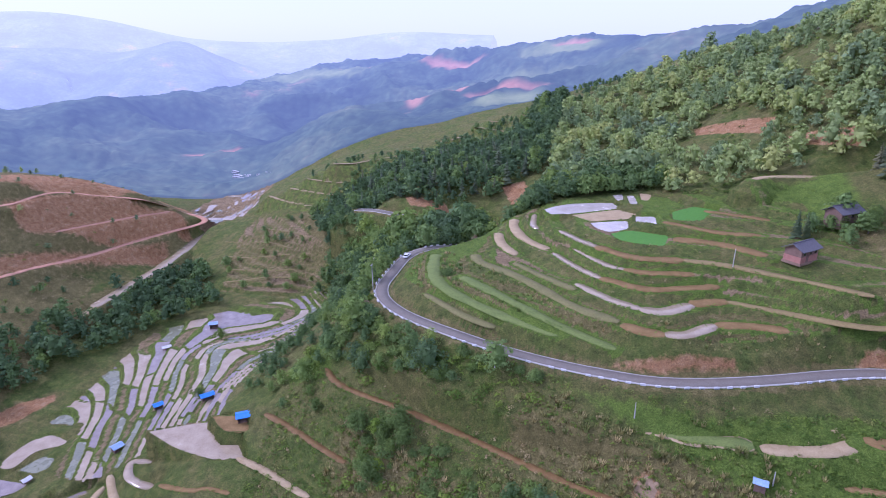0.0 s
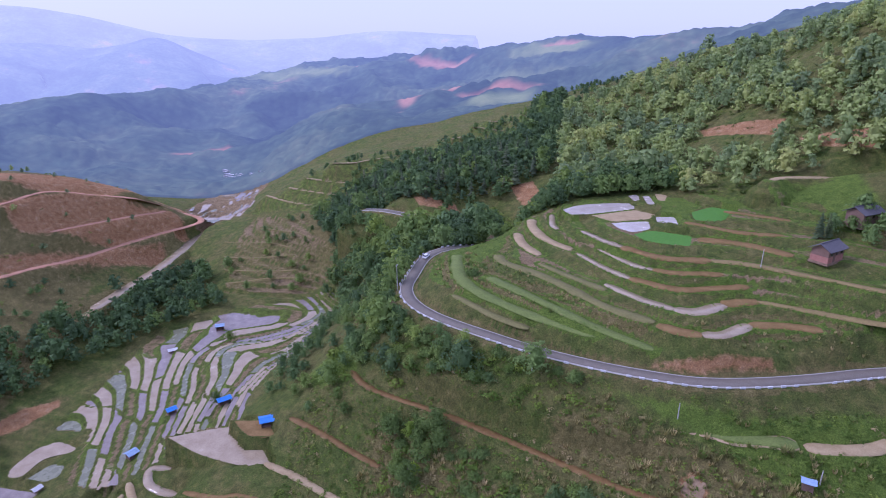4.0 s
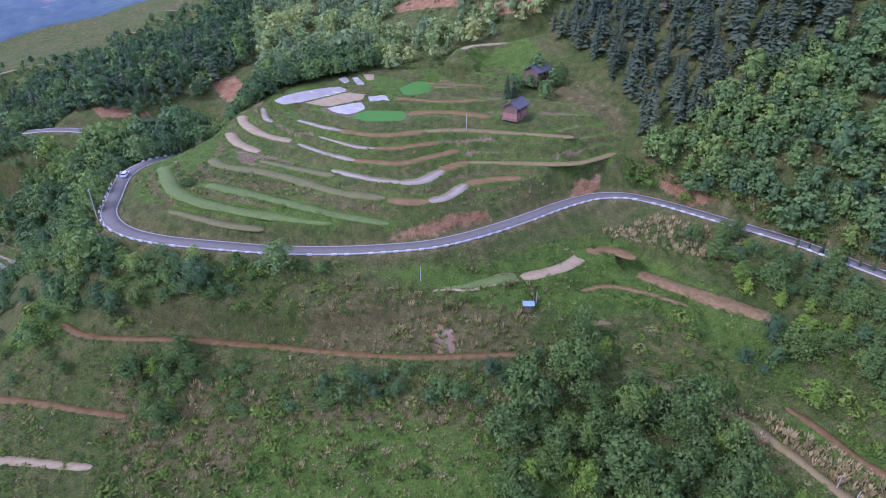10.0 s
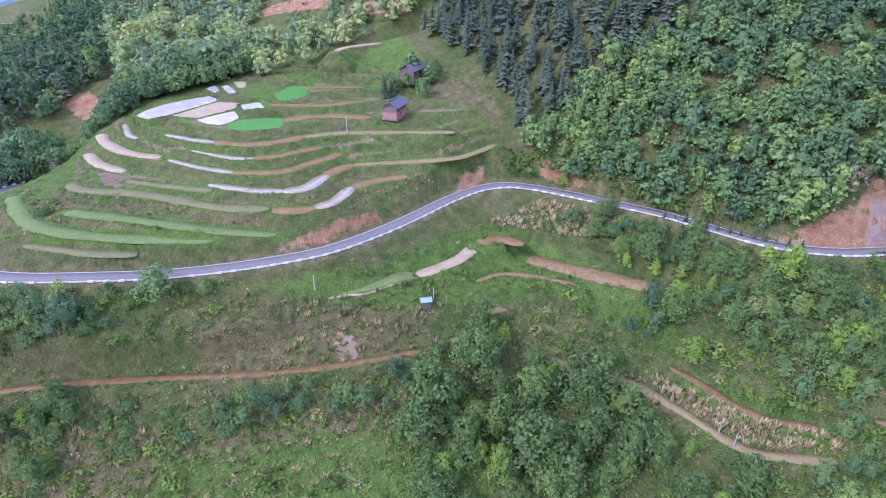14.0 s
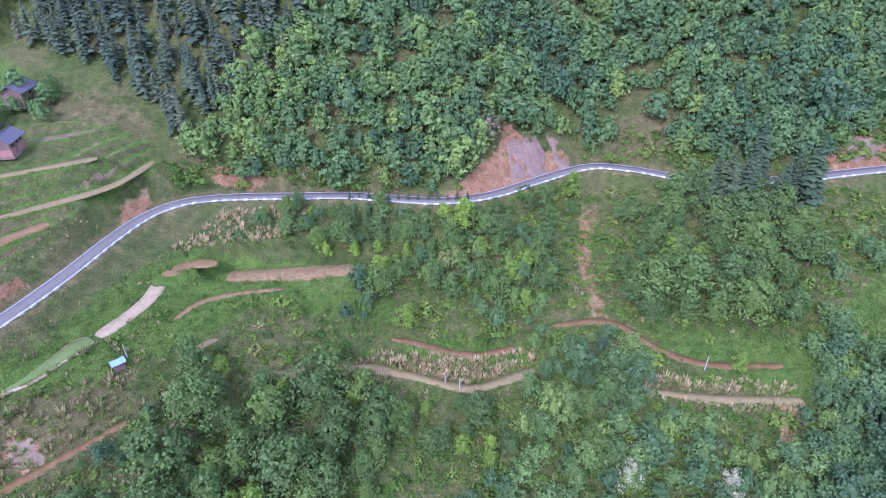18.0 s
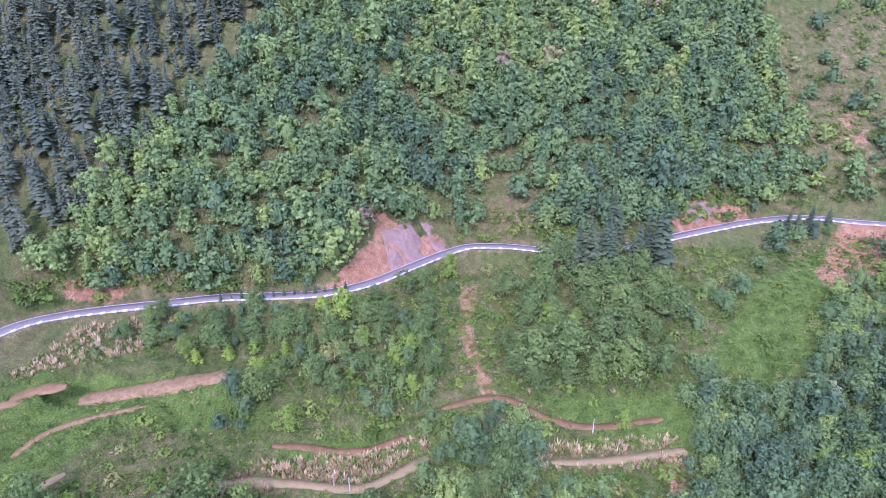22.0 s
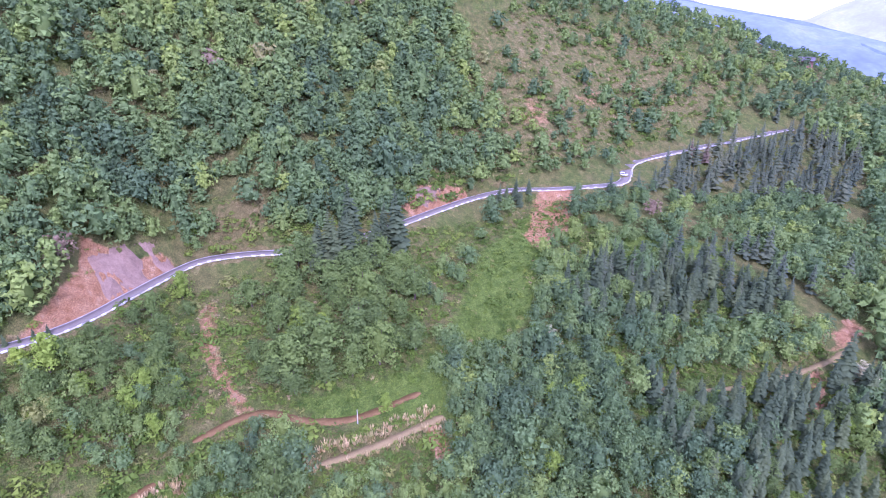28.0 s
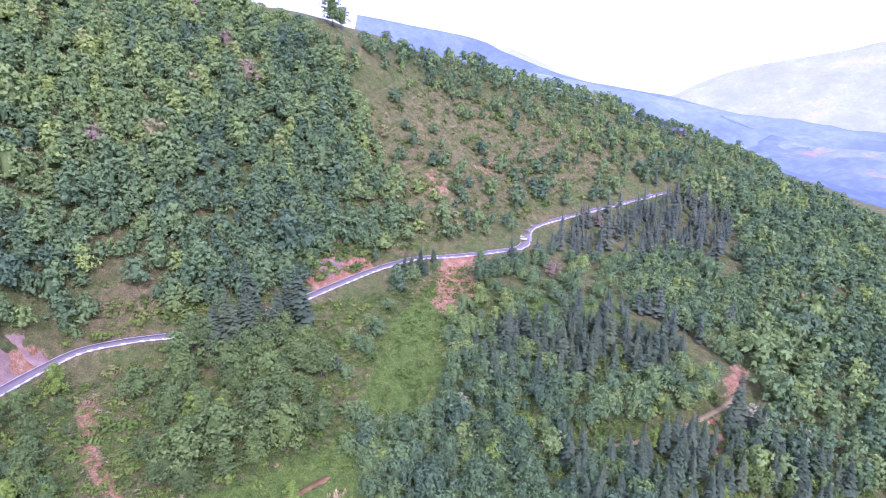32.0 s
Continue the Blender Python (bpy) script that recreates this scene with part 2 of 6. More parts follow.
def haze_glow_material(name, near, far, d0, d1):
    """Wooded hills with painted air haze: dull forest colours under an emission glow that grows with the distance from
    the valley.
    """
    m, ns, ls, b = mat(name, 0.95, 0.0)
    pos = ns.new("ShaderNodeNewGeometry").outputs["Position"]
    f, g = noise_fac(ns, ls, 0.006, 6, 0.65), noise_fac(ns, ls, 0.05, 5, 0.7)
    c = ramp(ns, ls, f, (0.38, (0.045, 0.07, 0.045)), (0.5, (0.075, 0.11, 0.06)), (0.62, (0.12, 0.15, 0.075)), (0.74, (0.30, 0.17, 0.11)))
    c = mix(ns, ls, 0.35, c, ramp(ns, ls, g, (0.35, (0.35, 0.38, 0.42)), (0.65, (1.6, 1.55, 1.45))), "MULTIPLY")
    # crown pattern: bright tops and shaded gaps are put into the base colour
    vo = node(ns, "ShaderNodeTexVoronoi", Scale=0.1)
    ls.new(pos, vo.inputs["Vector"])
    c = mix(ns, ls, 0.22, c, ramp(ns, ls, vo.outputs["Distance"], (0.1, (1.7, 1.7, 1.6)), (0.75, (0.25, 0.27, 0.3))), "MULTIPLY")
    bump(ns, ls, b, vo.outputs["Distance"], -0.3, 2.0)
    at = ns.new("ShaderNodeVertexColor")
    at.layer_name = "cover"
    sep = ns.new("ShaderNodeSeparateColor")
    ls.new(at.outputs["Color"], sep.inputs[0])
    c = mix(ns, ls, sep.outputs[1], c, ramp(ns, ls, g, (0.3, (0.16, 0.20, 0.07)), (0.7, (0.26, 0.28, 0.11))))
    c = mix(ns, ls, sep.outputs[0], c, ramp(ns, ls, g, (0.3, (0.34, 0.15, 0.08)), (0.7, (0.50, 0.27, 0.16))))
    ls.new(c, b.inputs["Base Color"])
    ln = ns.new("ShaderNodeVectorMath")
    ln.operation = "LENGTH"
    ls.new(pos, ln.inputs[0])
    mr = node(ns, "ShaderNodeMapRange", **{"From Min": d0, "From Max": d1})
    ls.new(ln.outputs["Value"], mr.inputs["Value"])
    # emission stands for air haze: a blue glow rising with distance
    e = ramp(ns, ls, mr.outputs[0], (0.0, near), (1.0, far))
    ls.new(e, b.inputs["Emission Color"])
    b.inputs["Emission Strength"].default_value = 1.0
    return m


DISTANT = haze_glow_material("haze_glow_hills", (0.078, 0.105, 0.185), (0.20, 0.25, 0.44), 480, 1400)
RANGE_NEAR = haze_glow_material("blue_range", (0.11, 0.15, 0.30), (0.18, 0.225, 0.40), 1200, 2000)
RANGE_PALE = haze_glow_material("grey_blue_range", (0.33, 0.35, 0.44), (0.40, 0.42, 0.50), 1600, 3000)
RANGE_FAR = haze_glow_material("pale_range", (0.41, 0.47, 0.70), (0.68, 0.73, 0.88), 2400, 3800)


EARTH_TRACK = plain("orange_earth", (0.46, 0.22, 0.12), (0.60, 0.34, 0.21), 0.3, 0.9, 0.05)
TILE = plain("roof_tile", (0.10, 0.095, 0.10), (0.17, 0.16, 0.165), 2.0, 0.85, 0.05)
PLANK = plain("weathered_plank", (0.16, 0.10, 0.075), (0.26, 0.17, 0.125), 1.2, 0.85, 0.02)
BRICK = plain("red_brick", (0.34, 0.15, 0.11), (0.46, 0.24, 0.18), 1.5, 0.9, 0.02)
TARP = plain("blue_tarpaulin", (0.03, 0.18, 0.55), (0.06, 0.28, 0.70), 0.8, 0.45, 0.05, 0.5)
SHEET_PALE = plain("pale_sheet_metal", (0.22, 0.34, 0.50), (0.34, 0.46, 0.60), 0.8, 0.4, 0.02, 0.5)
CAR_PAINT = plain("white_car_paint", (0.72, 0.73, 0.74), (0.80, 0.80, 0.81), 0.5, 0.25, 0.0, 0.6)
GLASS_DARK = plain("dark_car_glass", (0.02, 0.025, 0.03), (0.03, 0.035, 0.04), 0.5, 0.08, 0.0, 0.6)
RUBBER = plain("tyre_rubber", (0.02, 0.02, 0.02), (0.035, 0.035, 0.035), 4.0, 0.9)
WHITEWASH = plain("whitewashed_stone", (0.60, 0.59, 0.57), (0.75, 0.74, 0.72), 1.0, 0.85, 0.02)
ROCK = plain("cut_rock", (0.21, 0.135, 0.085), (0.37, 0.26, 0.17), 0.5, 0.95, 0.8)
PALE_ROCK = plain("pale_rubble", (0.25, 0.165, 0.085), (0.42, 0.30, 0.175), 0.9, 0.95, 0.3)
# ---- the lie of the land: lines of the plan with their heights ----
def smooth(a, b, v):
    t = np.clip((v - a) / (b - a), 0, 1)
    return t * t * (3 - 2 * t)


def vnoise(x, y, seed=0):
    """Smooth value noise, -1 to 1."""
    xi, yi = np.floor(x), np.floor(y)
    u, v = x - xi, y - yi
    u, v = u * u * (3 - 2 * u), v * v * (3 - 2 * v)

    def h(a, b):
        s = np.sin(a * 127.1 + b * 311.7 + seed * 74.7) * 43758.5453
        return 2 * (s - np.floor(s)) - 1
    return (h(xi, yi) * (1 - u) + h(xi + 1, yi) * u) * (1 - v) + (h(xi, yi + 1) * (1 - u) + h(xi + 1, yi + 1) * u) * v


def fbm(x, y, scale, seed=0, octaves=4):
    s, a = 0, 0.5
    for k in range(octaves):
        s = s + a * vnoise(x / scale + 17 * k, y / scale - 9 * k, seed + k)
        a, scale = a * 0.5, scale * 0.5
    return s


def curve(points, step=1.5):
    """A Catmull-Rom line through points, sampled about every step metres."""
    p = np.array(points, float)
    p = np.vstack([2 * p[0] - p[1], p, 2 * p[-1] - p[-2]])
    out = []
    for a, b, c, d in zip(p, p[1:], p[2:], p[3:]):
        n = max(2, int(np.linalg.norm(c - b) / step))
        for k in range(n):
            t = k / n
            out.append(0.5 * (2 * b + (c - a) * t + (2 * a - 5 * b + 4 * c - d) * t * t + (3 * b - a - 3 * c + d) * t ** 3))
    return np.array(out + [p[-2]])


ROAD = [(26, 262, 96), (24, 246, 96), (12, 231, 99), (-4, 219, 102.5), (-13, 206, 104), (-18, 188, 104), (-20, 178, 104), (-19, 169, 104), (-15, 163, 103), (-8, 155, 103), (4, 145, 103), (16, 138, 102), (28, 131, 102),
        (39, 126, 102), (51, 122, 102), (64, 121, 102), (80, 122, 102), (96, 124, 102), (109, 124, 102), (118, 120, 102), (125, 114, 101),
        (131, 105, 100), (135, 93, 100), (140, 78, 100), (142, 65, 100), (145, 49, 100), (153, 36, 100), (165, 26, 100),
        (177, 16, 100)]
ROAD_EAST = [(182, 7, 101), (183, -5, 101), (179, -15, 102), (177, -26, 102), (184, -50, 103), (197, -77, 104), (204, -95, 105), (206, -112, 106),
             (202, -128, 106), (197, -145, 107), (199, -161, 107), (216, -176, 108), (225, -190, 108), (228, -215, 110), (235, -262, 112), (240, -300, 114)]
ROAD_FAR = [(26, 262, 96), (18, 272, 97), (4, 272, 98), (-8, 270, 99), (-18, 274, 99.5), (-33, 283, 100), (-44, 289, 99)]
LANDFORM = {
    "valley": [(-148, 135, 38), (-160, 175, 41), (-145, 205, 44), (-140, 248, 48), (-107, 266, 52), (-170, 341, 50), (-170, 418, 54), (-174, 532, 60), (-140, 60, 34), (-110, 0, 28), (-160, -80, 24)],
    "slope": [(-64, 158, 70), (-37, 157, 84), (-70, 115, 62), (-35, 124, 68), (-95, 220, 58), (-60, 215, 64), (-50, 262, 62), (-38, 222, 84), (-100, 130, 52)],
    "ditch": [(-17, 138, 84), (8, 123, 84), (30, 106, 84), (58, 92, 84)],
    "near_slope": [(-38, 123, 66), (-8, 100, 67), (33, 74, 68), (72, 47, 70), (102, 28, 74), (87, -8, 70), (102, -72, 68), (104, -34, 70), (78, -95, 72), (65, -192, 62)],
    "below": [(0, 60, 44), (40, 20, 46), (50, -60, 42), (20, -160, 36), (-40, 0, 28), (-20, -80, 28), (0, -300, 20), (-120, -250, 20)],
    "bench": [(34, 122, 94), (68, 106, 94), (91, 108, 95), (105, 100, 95), (119, 66, 86)],
    "terrace_hill": [(119, 170, 122.5), (125, 132, 111), (28, 224, 113), (-4, 205, 106.5), (110, 160, 119), (112, 195, 125), (85, 215, 121), (67, 223, 119.5), (48, 221, 119), (60, 205, 119), (95, 207, 122)],
    "spur": [(-67, 425, 98), (-1, 420, 104), (42, 448, 122), (101, 490, 139), (-20, 330, 108)],
    "ravine_steps": [(-109, 294, 56), (-67, 287, 60), (-117, 320, 61), (-70, 305, 66), (-125, 347, 66), (-81, 327, 72), (-128, 384, 68), (-78, 348, 78), (-113, 402, 77), (-71, 373, 84), (-72, 398, 96)],
    "behind": [(40, 255, 112), (80, 262, 120), (130, 240, 136), (12, 300, 112), (120, 330, 130), (-28, 262, 92), (-40, 310, 92)],
    "north_hill": [(123, 546, 134), (173, 448, 161), (206, 366, 181), (202, 286, 190), (240, 230, 205), (170, 180, 150), (260, 140, 215)],
    "east_hill": [(160, 100, 125), (200, 60, 150), (230, 30, 165), (250, -20, 162), (235, -70, 135), (260, -120, 150), (324, -50, 214), (309, -115, 206), (339, -216, 186), (364, -319, 170), (354, -440, 137), (320, -515, 110), (300, 60, 230), (420, 0, 200)],
    "south": [(136, -308, 80), (130, -190, 84), (160, -230, 88), (150, -120, 88), (190, -330, 92), (60, -420, 50), (200, -600, 60)],
    "red_hill": [(-244, 317, 107), (-227, 365, 99), (-196, 372, 88), (-300, 250, 90), (-330, 400, 95), (-270, 170, 75), (-240, 480, 62), (-195, 300, 62)],
    "mid": [(-300, 620, 75), (-100, 620, 110), (60, 640, 140), (-400, 250, 110), (-380, 60, 110), (-400, -200, 120)],
    "back_ridge": [(-382, 1243, 100), (-226, 1229, 142), (-94, 1146, 158), (20, 1050, 163), (129, 941, 176), (210, 855, 186), (260, 756, 192), (301, 654, 194), (301, 542, 202)],
    "back_foot": [(-330, 800, 66), (-180, 760, 84), (-60, 800, 112), (60, 760, 128), (160, 660, 142), (-240, 620, 62)],
    "west_mountain": [(-474, 645, 117), (-440, 727, 131), (-394, 753, 124), (-349, 829, 116), (-318, 948, 117), (-560, 620, 130), (-330, 560, 66), (-420, 480, 84)],
    "east_ridge": [(1145, -975, 204), (961, -1158, 155), (772, -1293, 123), (700, -700, 60), (1250, -600, 240)],
    "rim": [(700, 700, 150), (700, 0, 150), (0, -900, 40), (-700, -500, 130), (-900, 200, 130), (0, 1700, 60), (600, 1300, 120), (-700, 1300, 70), (-1800, 1800, 60), (0, 2800, 60), (2400, 0, 120), (2000, -2000, 60), (-2400, -600, 100), (0, -2400, 40)],
}
# terraces of the hill: surface, half its width, height, plan line
CONTOURS = [
    ("mud", 2.2, 109.0, [(46.8, 138.5), (51, 134.5), (56, 132.4)]),
    ("water", 1.9, 109.0, [(56, 132.4), (61, 132.2), (66, 134.5), (71, 137.4)]),
    ("mud", 2.1, 109.0, [(71, 137.4), (79, 136.6), (88.1, 133.7)]),
    ("pale", 1.8, 111.0, [(20.9, 211), (21.1, 198.4), (24.9, 187)]),
    ("straw", 1.3, 111.0, [(23.5, 178.8), (27, 173), (31, 167), (38.5, 156.9)]),
    ("water", 1.4, 111.0, [(39.7, 161.5), (46.6, 150.0), (53, 143.6)]),
    ("water", 2.2, 111.0, [(53, 143.6), (58, 141.5), (63, 143.2), (67.9, 145.6)]),
    ("mud", 2.3, 111.0, [(67.9, 145.6), (73, 147.6), (78.4, 147.4)]),
    ("path", 1.3, 111.0, [(78.4, 147.4), (91.0, 139.6), (104.5, 131.8), (113, 130.5), (124, 131.5)]),
    ("pale", 1.9, 113.0, [(28.5, 222), (27.1, 212.1), (29.3, 197.5), (35.4, 186.5)]),
    ("water", 1.2, 113.0, [(36.8, 182.5), (41.3, 170.5), (46.6, 160.8)]),
    ("mud", 1.7, 113.0, [(46.6, 160.8), (57.4, 152.2), (68, 152.5), (78.5, 153.4)]),
    ("water", 1.1, 115.0, [(36.3, 221.9), (33.7, 208), (34.5, 203.0)]),
    ("water", 1.2, 115.0, [(43.4, 180.9), (49.4, 167.1), (54, 162.5)]),
    ("mud", 1.6, 115.0, [(54, 162.5), (59.9, 159.4), (73.1, 158)]),
    ("water", 1.3, 117.0, [(41.0, 194.4), (45, 185), (49.3, 177.5)]),
    ("mud", 2.0, 117.0, [(49.3, 177.5), (58.5, 167.0), (72.3, 164)]),
    ("path", 1.4, 117.0, [(72.3, 164), (83.3, 159.4), (100.8, 145.0), (110.3, 136.7)]),
    ("mud", 2.5, 119.0, [(74.0, 178.0), (85.9, 172.8), (95.7, 161.6)]),
    ("mud", 1.6, 121.0, [(75, 190.4), (87.8, 178.6), (100.0, 174.6)]),
    ("mud", 1.4, 123.0, [(91.1, 196.2), (107.7, 184.1)]),
]
HILL_LEVELS = [101.5, 103.6, 105.4, 107.2, 109.0, 111.0, 113.0, 115.0, 117.0, 119.0, 121.0, 123.0, 125.0, 127.0]
KNOT_LINES = list(LANDFORM.values())
KNOTS = np.array([p for line in KNOT_LINES for p in line] + [(x, y, z) for surf, half, z, pts in CONTOURS for x, y in pts[:-1]] + ROAD[::2] + ROAD_EAST[::2] + ROAD_FAR[1::2], float)
SOFT = 6.0


def kernel(x, y):
    return np.sqrt((x[:, None] - KNOTS[None, :, 0]) ** 2 + (y[:, None] - KNOTS[None, :, 1]) ** 2 + SOFT ** 2)


WEIGHTS = np.linalg.solve(kernel(KNOTS[:, 0], KNOTS[:, 1]) - 1.2 * np.eye(len(KNOTS)), KNOTS[:, 2] - 100)
ROAD_LINE = curve(ROAD + ROAD_EAST)
FAR_LINE = curve(ROAD_FAR)


def near_line(x, y, line, reach=14.0):
    """Distance to a line, the signed side (right: plus) and the line's height at the nearest place."""
    d, side, z = np.full(x.shape, 1e3), np.zeros(x.shape), np.full(x.shape, 100.0)
    tan = np.gradient(line[:, :2], axis=0)
    tan /= np.linalg.norm(tan, axis=1)[:, None]
    lo, hi = line[:, :2].min(0) - reach, line[:, :2].max(0) + reach
    idx = np.nonzero((x > lo[0]) & (x < hi[0]) & (y > lo[1]) & (y < hi[1]))[0]
    for s in range(0, len(idx), 20000):
        i = idx[s:s + 20000]
        dx, dy = x[i, None] - line[None, :, 0], y[i, None] - line[None, :, 1]
        k = np.argmin(dx * dx + dy * dy, axis=1)
        r = np.arange(len(i))
        d[i] = np.hypot(dx[r, k], dy[r, k])
        side[i] = dx[r, k] * tan[k, 1] - dy[r, k] * tan[k, 0]
        z[i] = line[k, 2]
    return d, side, z


def inside(x, y, poly, soft=4.0):
    """1 inside a plan polygon, falling to 0 over soft metres at its edge."""
    p = np.array(poly, float)
    q = np.roll(p, -1, axis=0)
    odd, dist = np.zeros(x.shape, bool), np.full(x.shape, 1e9)
    for (ax, ay), (bx, by) in zip(p, q):
        cross = ((ay > y) != (by > y)) & (x < (bx - ax) * (y - ay) / (by - ay + 1e-9) + ax)
        odd ^= cross
        ex, ey = bx - ax, by - ay
        t = np.clip(((x - ax) * ex + (y - ay) * ey) / (ex * ex + ey * ey + 1e-9), 0, 1)
        dist = np.minimum(dist, np.hypot(x - ax - t * ex, y - ay - t * ey))
    return smooth(-soft, soft, np.where(odd, dist, -dist))


# terraced ground: plan outline, height of a step, share of the step that is level, length of a field along it
TERRACED = {
    "hill": ([(-14, 200), (-14, 176), (-2, 160), (30, 139), (60, 129), (100, 131), (122, 127), (132, 135), (124, 160), (122, 190), (95, 222), (40, 232), (20, 226)], 1.9, 0.62, 0),
    "valley": ([(-140, 188), (-156, 190), (-150, 215), (-142, 255), (-100, 278), (-50, 285), (-42, 262), (-60, 215), (-52, 175), (-58, 160), (-80, 157), (-98, 157), (-112, 152), (-122, 154), (-134, 160)], 1.2, 0.86, 22),
    "spur": ([(-136, 392), (-112, 420), (-75, 432), (-20, 442), (62, 474), (66, 432), (40, 372), (10, 396), (-30, 392), (-60, 380), (-78, 358), (-100, 372)], 2.6, 0.7, 0),
    "ravine": ([(-122, 290), (-130, 350), (-128, 388), (-86, 354), (-76, 330), (-58, 306), (-58, 286), (-85, 282)], 1.9, 0.78, 0),
    "upper": ([(-215, 530), (-140, 540), (-130, 470), (-130, 400), (-165, 380), (-190, 420), (-190, 480)], 1.2, 0.8, 26),
}
# level strips and fields on the slopes: surface, half its width, plan line
STRIPS = [
    ("grass", 2.0, [(33, 122), (44, 116), (57, 110), (68, 107)]),
    ("pale", 1.8, [(69.5, 106.7), (79, 105.5), (86, 106), (92, 108)]),
    ("mud", 1.7, [(93, 108), (100, 105), (103, 99)]),
    ("furrow", 2.9, [(104, 98), (108, 89), (113, 77), (118, 66)]),
    ("furrow", 0.8, [(84, 99), (92, 97), (98, 90), (103, 80)]),
    ("path", 1.0, [(77, 90.5), (81, 89.5), (84, 87.5)]),
    ("ditch", 0.85, [(-37, 159), (-30, 149), (-9, 134), (8, 123), (20, 114), (30, 106.5), (43, 99), (58, 92)]),
    ("ditch", 0.9, [(-55, 152), (-44, 143), (-36, 136), (-27, 129)]),
    ("pale", 0.9, [(-60, 139), (-50, 133), (-42, 127), (-36, 123)]),
    ("ditch", 1.0, [(105, 51), (106, 43), (106, 35), (108, 27), (113, 19)]),
    ("path", 1.2, [(79, 77), (86, 68), (91, 60), (95, 52), (97, 40), (98, 28), (102, 21), (108, 13)]),
    ("ditch", 1.1, [(121, 11), (127, -4), (122, -16), (121, -28), (126, -47)]),
    ("path", 1.1, [(110, -17), (112, -29), (118, -51)]),
    ("path", 0.9, [(111, -103.5), (104, -114), (101, -126), (100, -140), (100, -154), (102, -175), (107, -190)]),
    ("track", 2.0, [(-300, 292), (-262, 300), (-238, 306), (-229, 336), (-212, 355), (-195, 370), (-178, 392), (-164, 387), (-177, 361), (-190, 338), (-201, 309), (-212, 284), (-219, 269), (-235, 245)]),
    ("track", 1.6, [(-216, 312), (-208, 331), (-194, 356), (-182, 377)]),
    ("turf", 2.0, [(-2.6, 196), (-3.2, 180), (-0.4, 167.6), (9.7, 154.7), (22.4, 144.4), (31, 138.5)]),
    ("turf", 1.7, [(5.7, 171.4), (16.6, 158), (29.6, 143.4), (43.6, 131.5)]),
    ("straw", 1.9, [(11, 190), (12.8, 181.6), (24.2, 167.6), (36.1, 149.2), (46.4, 139.5)]),
    ("straw", 1.2, [(-5.8, 165.3), (4.8, 152.5), (14, 145)]),
    ("path", 0.7, [(-132, 331), (-110, 320), (-86, 316)]),
    ("path", 0.6, [(-127, 315), (-99, 305), (-83, 303)]),
    ("path", 0.6, [(-137, 351), (-103, 332), (-90, 322)]),
    ("path", 0.7, [(-120, 298), (-98, 299), (-79, 296)]),
    ("path", 0.6, [(-116, 355), (-90, 338), (-79, 326)]),
    ("pale", 0.9, [(-123, 404), (-105, 387), (-89, 377), (-72, 368)]),
    ("pale", 0.8, [(-106, 400), (-85, 386), (-66, 377)]),
    ("pale", 0.8, [(-94, 402), (-77, 392), (-63, 386)]),
    ("pale", 0.9, [(-75, 400), (-61, 401), (-52, 409), (-34, 424), (-18, 438)]),
    ("pale", 1.1, [(7, 419), (14, 428), (21, 426), (30, 389), (40, 372)]),
    ("pale", 0.9, [(24, 447), (35, 436), (51, 412)]),
    ("pale", 1.0, [(36, 453), (46, 449), (59, 444)]),
    ("pale", 1.4, [(110, 203), (118, 206.5), (127, 206.5), (135, 205), (146, 199)]),
    ("water", 3.0, [(-176, 268), (-172, 290), (-167, 320), (-165, 350), (-164, 380), (-150, 412)]),
    ("pale", 2.5, [(-180, 262), (-176, 285)]),
    ("pale", 0.99, [(-104.3, 148.1), (-97.5, 137.8), (-92.4, 134.3), (-85.4, 132.3)]),
    ("pale", 1.12, [(-105.5, 146.2), (-105.9, 140.4), (-102.7, 134.6), (-95, 129.5)]),
    ("pale", 1.19, [(-110.9, 143.1), (-112.1, 135.9), (-108.6, 128), (-101, 120.3), (-92, 117.2)]),
    ("pale", 0.79, [(-102.5, 126.8), (-96.5, 122.9), (-90, 120.9), (-83.4, 120.5)]),
    ("pale", 1.32, [(-115.8, 140.8), (-118.5, 134.2), (-114.4, 124.4), (-107.4, 115), (-97.7, 108.4), (-88, 108.2)]),
    ("mud", 0.86, [(-88, 108.2), (-82, 108.6), (-73.5, 107.6)]),
    ("pale", 0.86, [(-71, 107), (-61.7, 103.3), (-55.6, 101.4), (-48.5, 98.8)]),
    ("pale", 1.12, [(-120.7, 137.1), (-124.5, 128.7), (-121, 118.4), (-113.4, 108.5), (-107, 102.5)]),
    ("water", 1.25, [(-125.3, 136.4), (-128.8, 128.4), (-127.9, 118.1), (-122.3, 109.1), (-114, 101.5)]),
    ("water", 1.06, [(-130.7, 127.4), (-133.6, 119.8), (-133.1, 112.1), (-128, 103)]),
    ("water", 1.19, [(-93.2, 152.7), (-99.2, 152.6), (-97.6, 146.7), (-92.3, 142.9), (-87.4, 141.4)]),
    ("mud", 0.59, [(-82.5, 136.2), (-71.2, 131.2), (-66.4, 130.9), (-58.8, 127.7)]),
    ("water", 0.79, [(-114, 150), (-120.5, 143), (-126.5, 140)]),
    ("lilac", 0.86, [(-117, 153.5), (-124.5, 146), (-131, 136), (-134.5, 126)]),
    ("brook", 0.8, [(-163.5, 172), (-161.8, 165), (-158.4, 157), (-158.9, 150), (-156.2, 141.3), (-154, 136), (-153.1, 130), (-150, 114), (-146, 96)]),
]
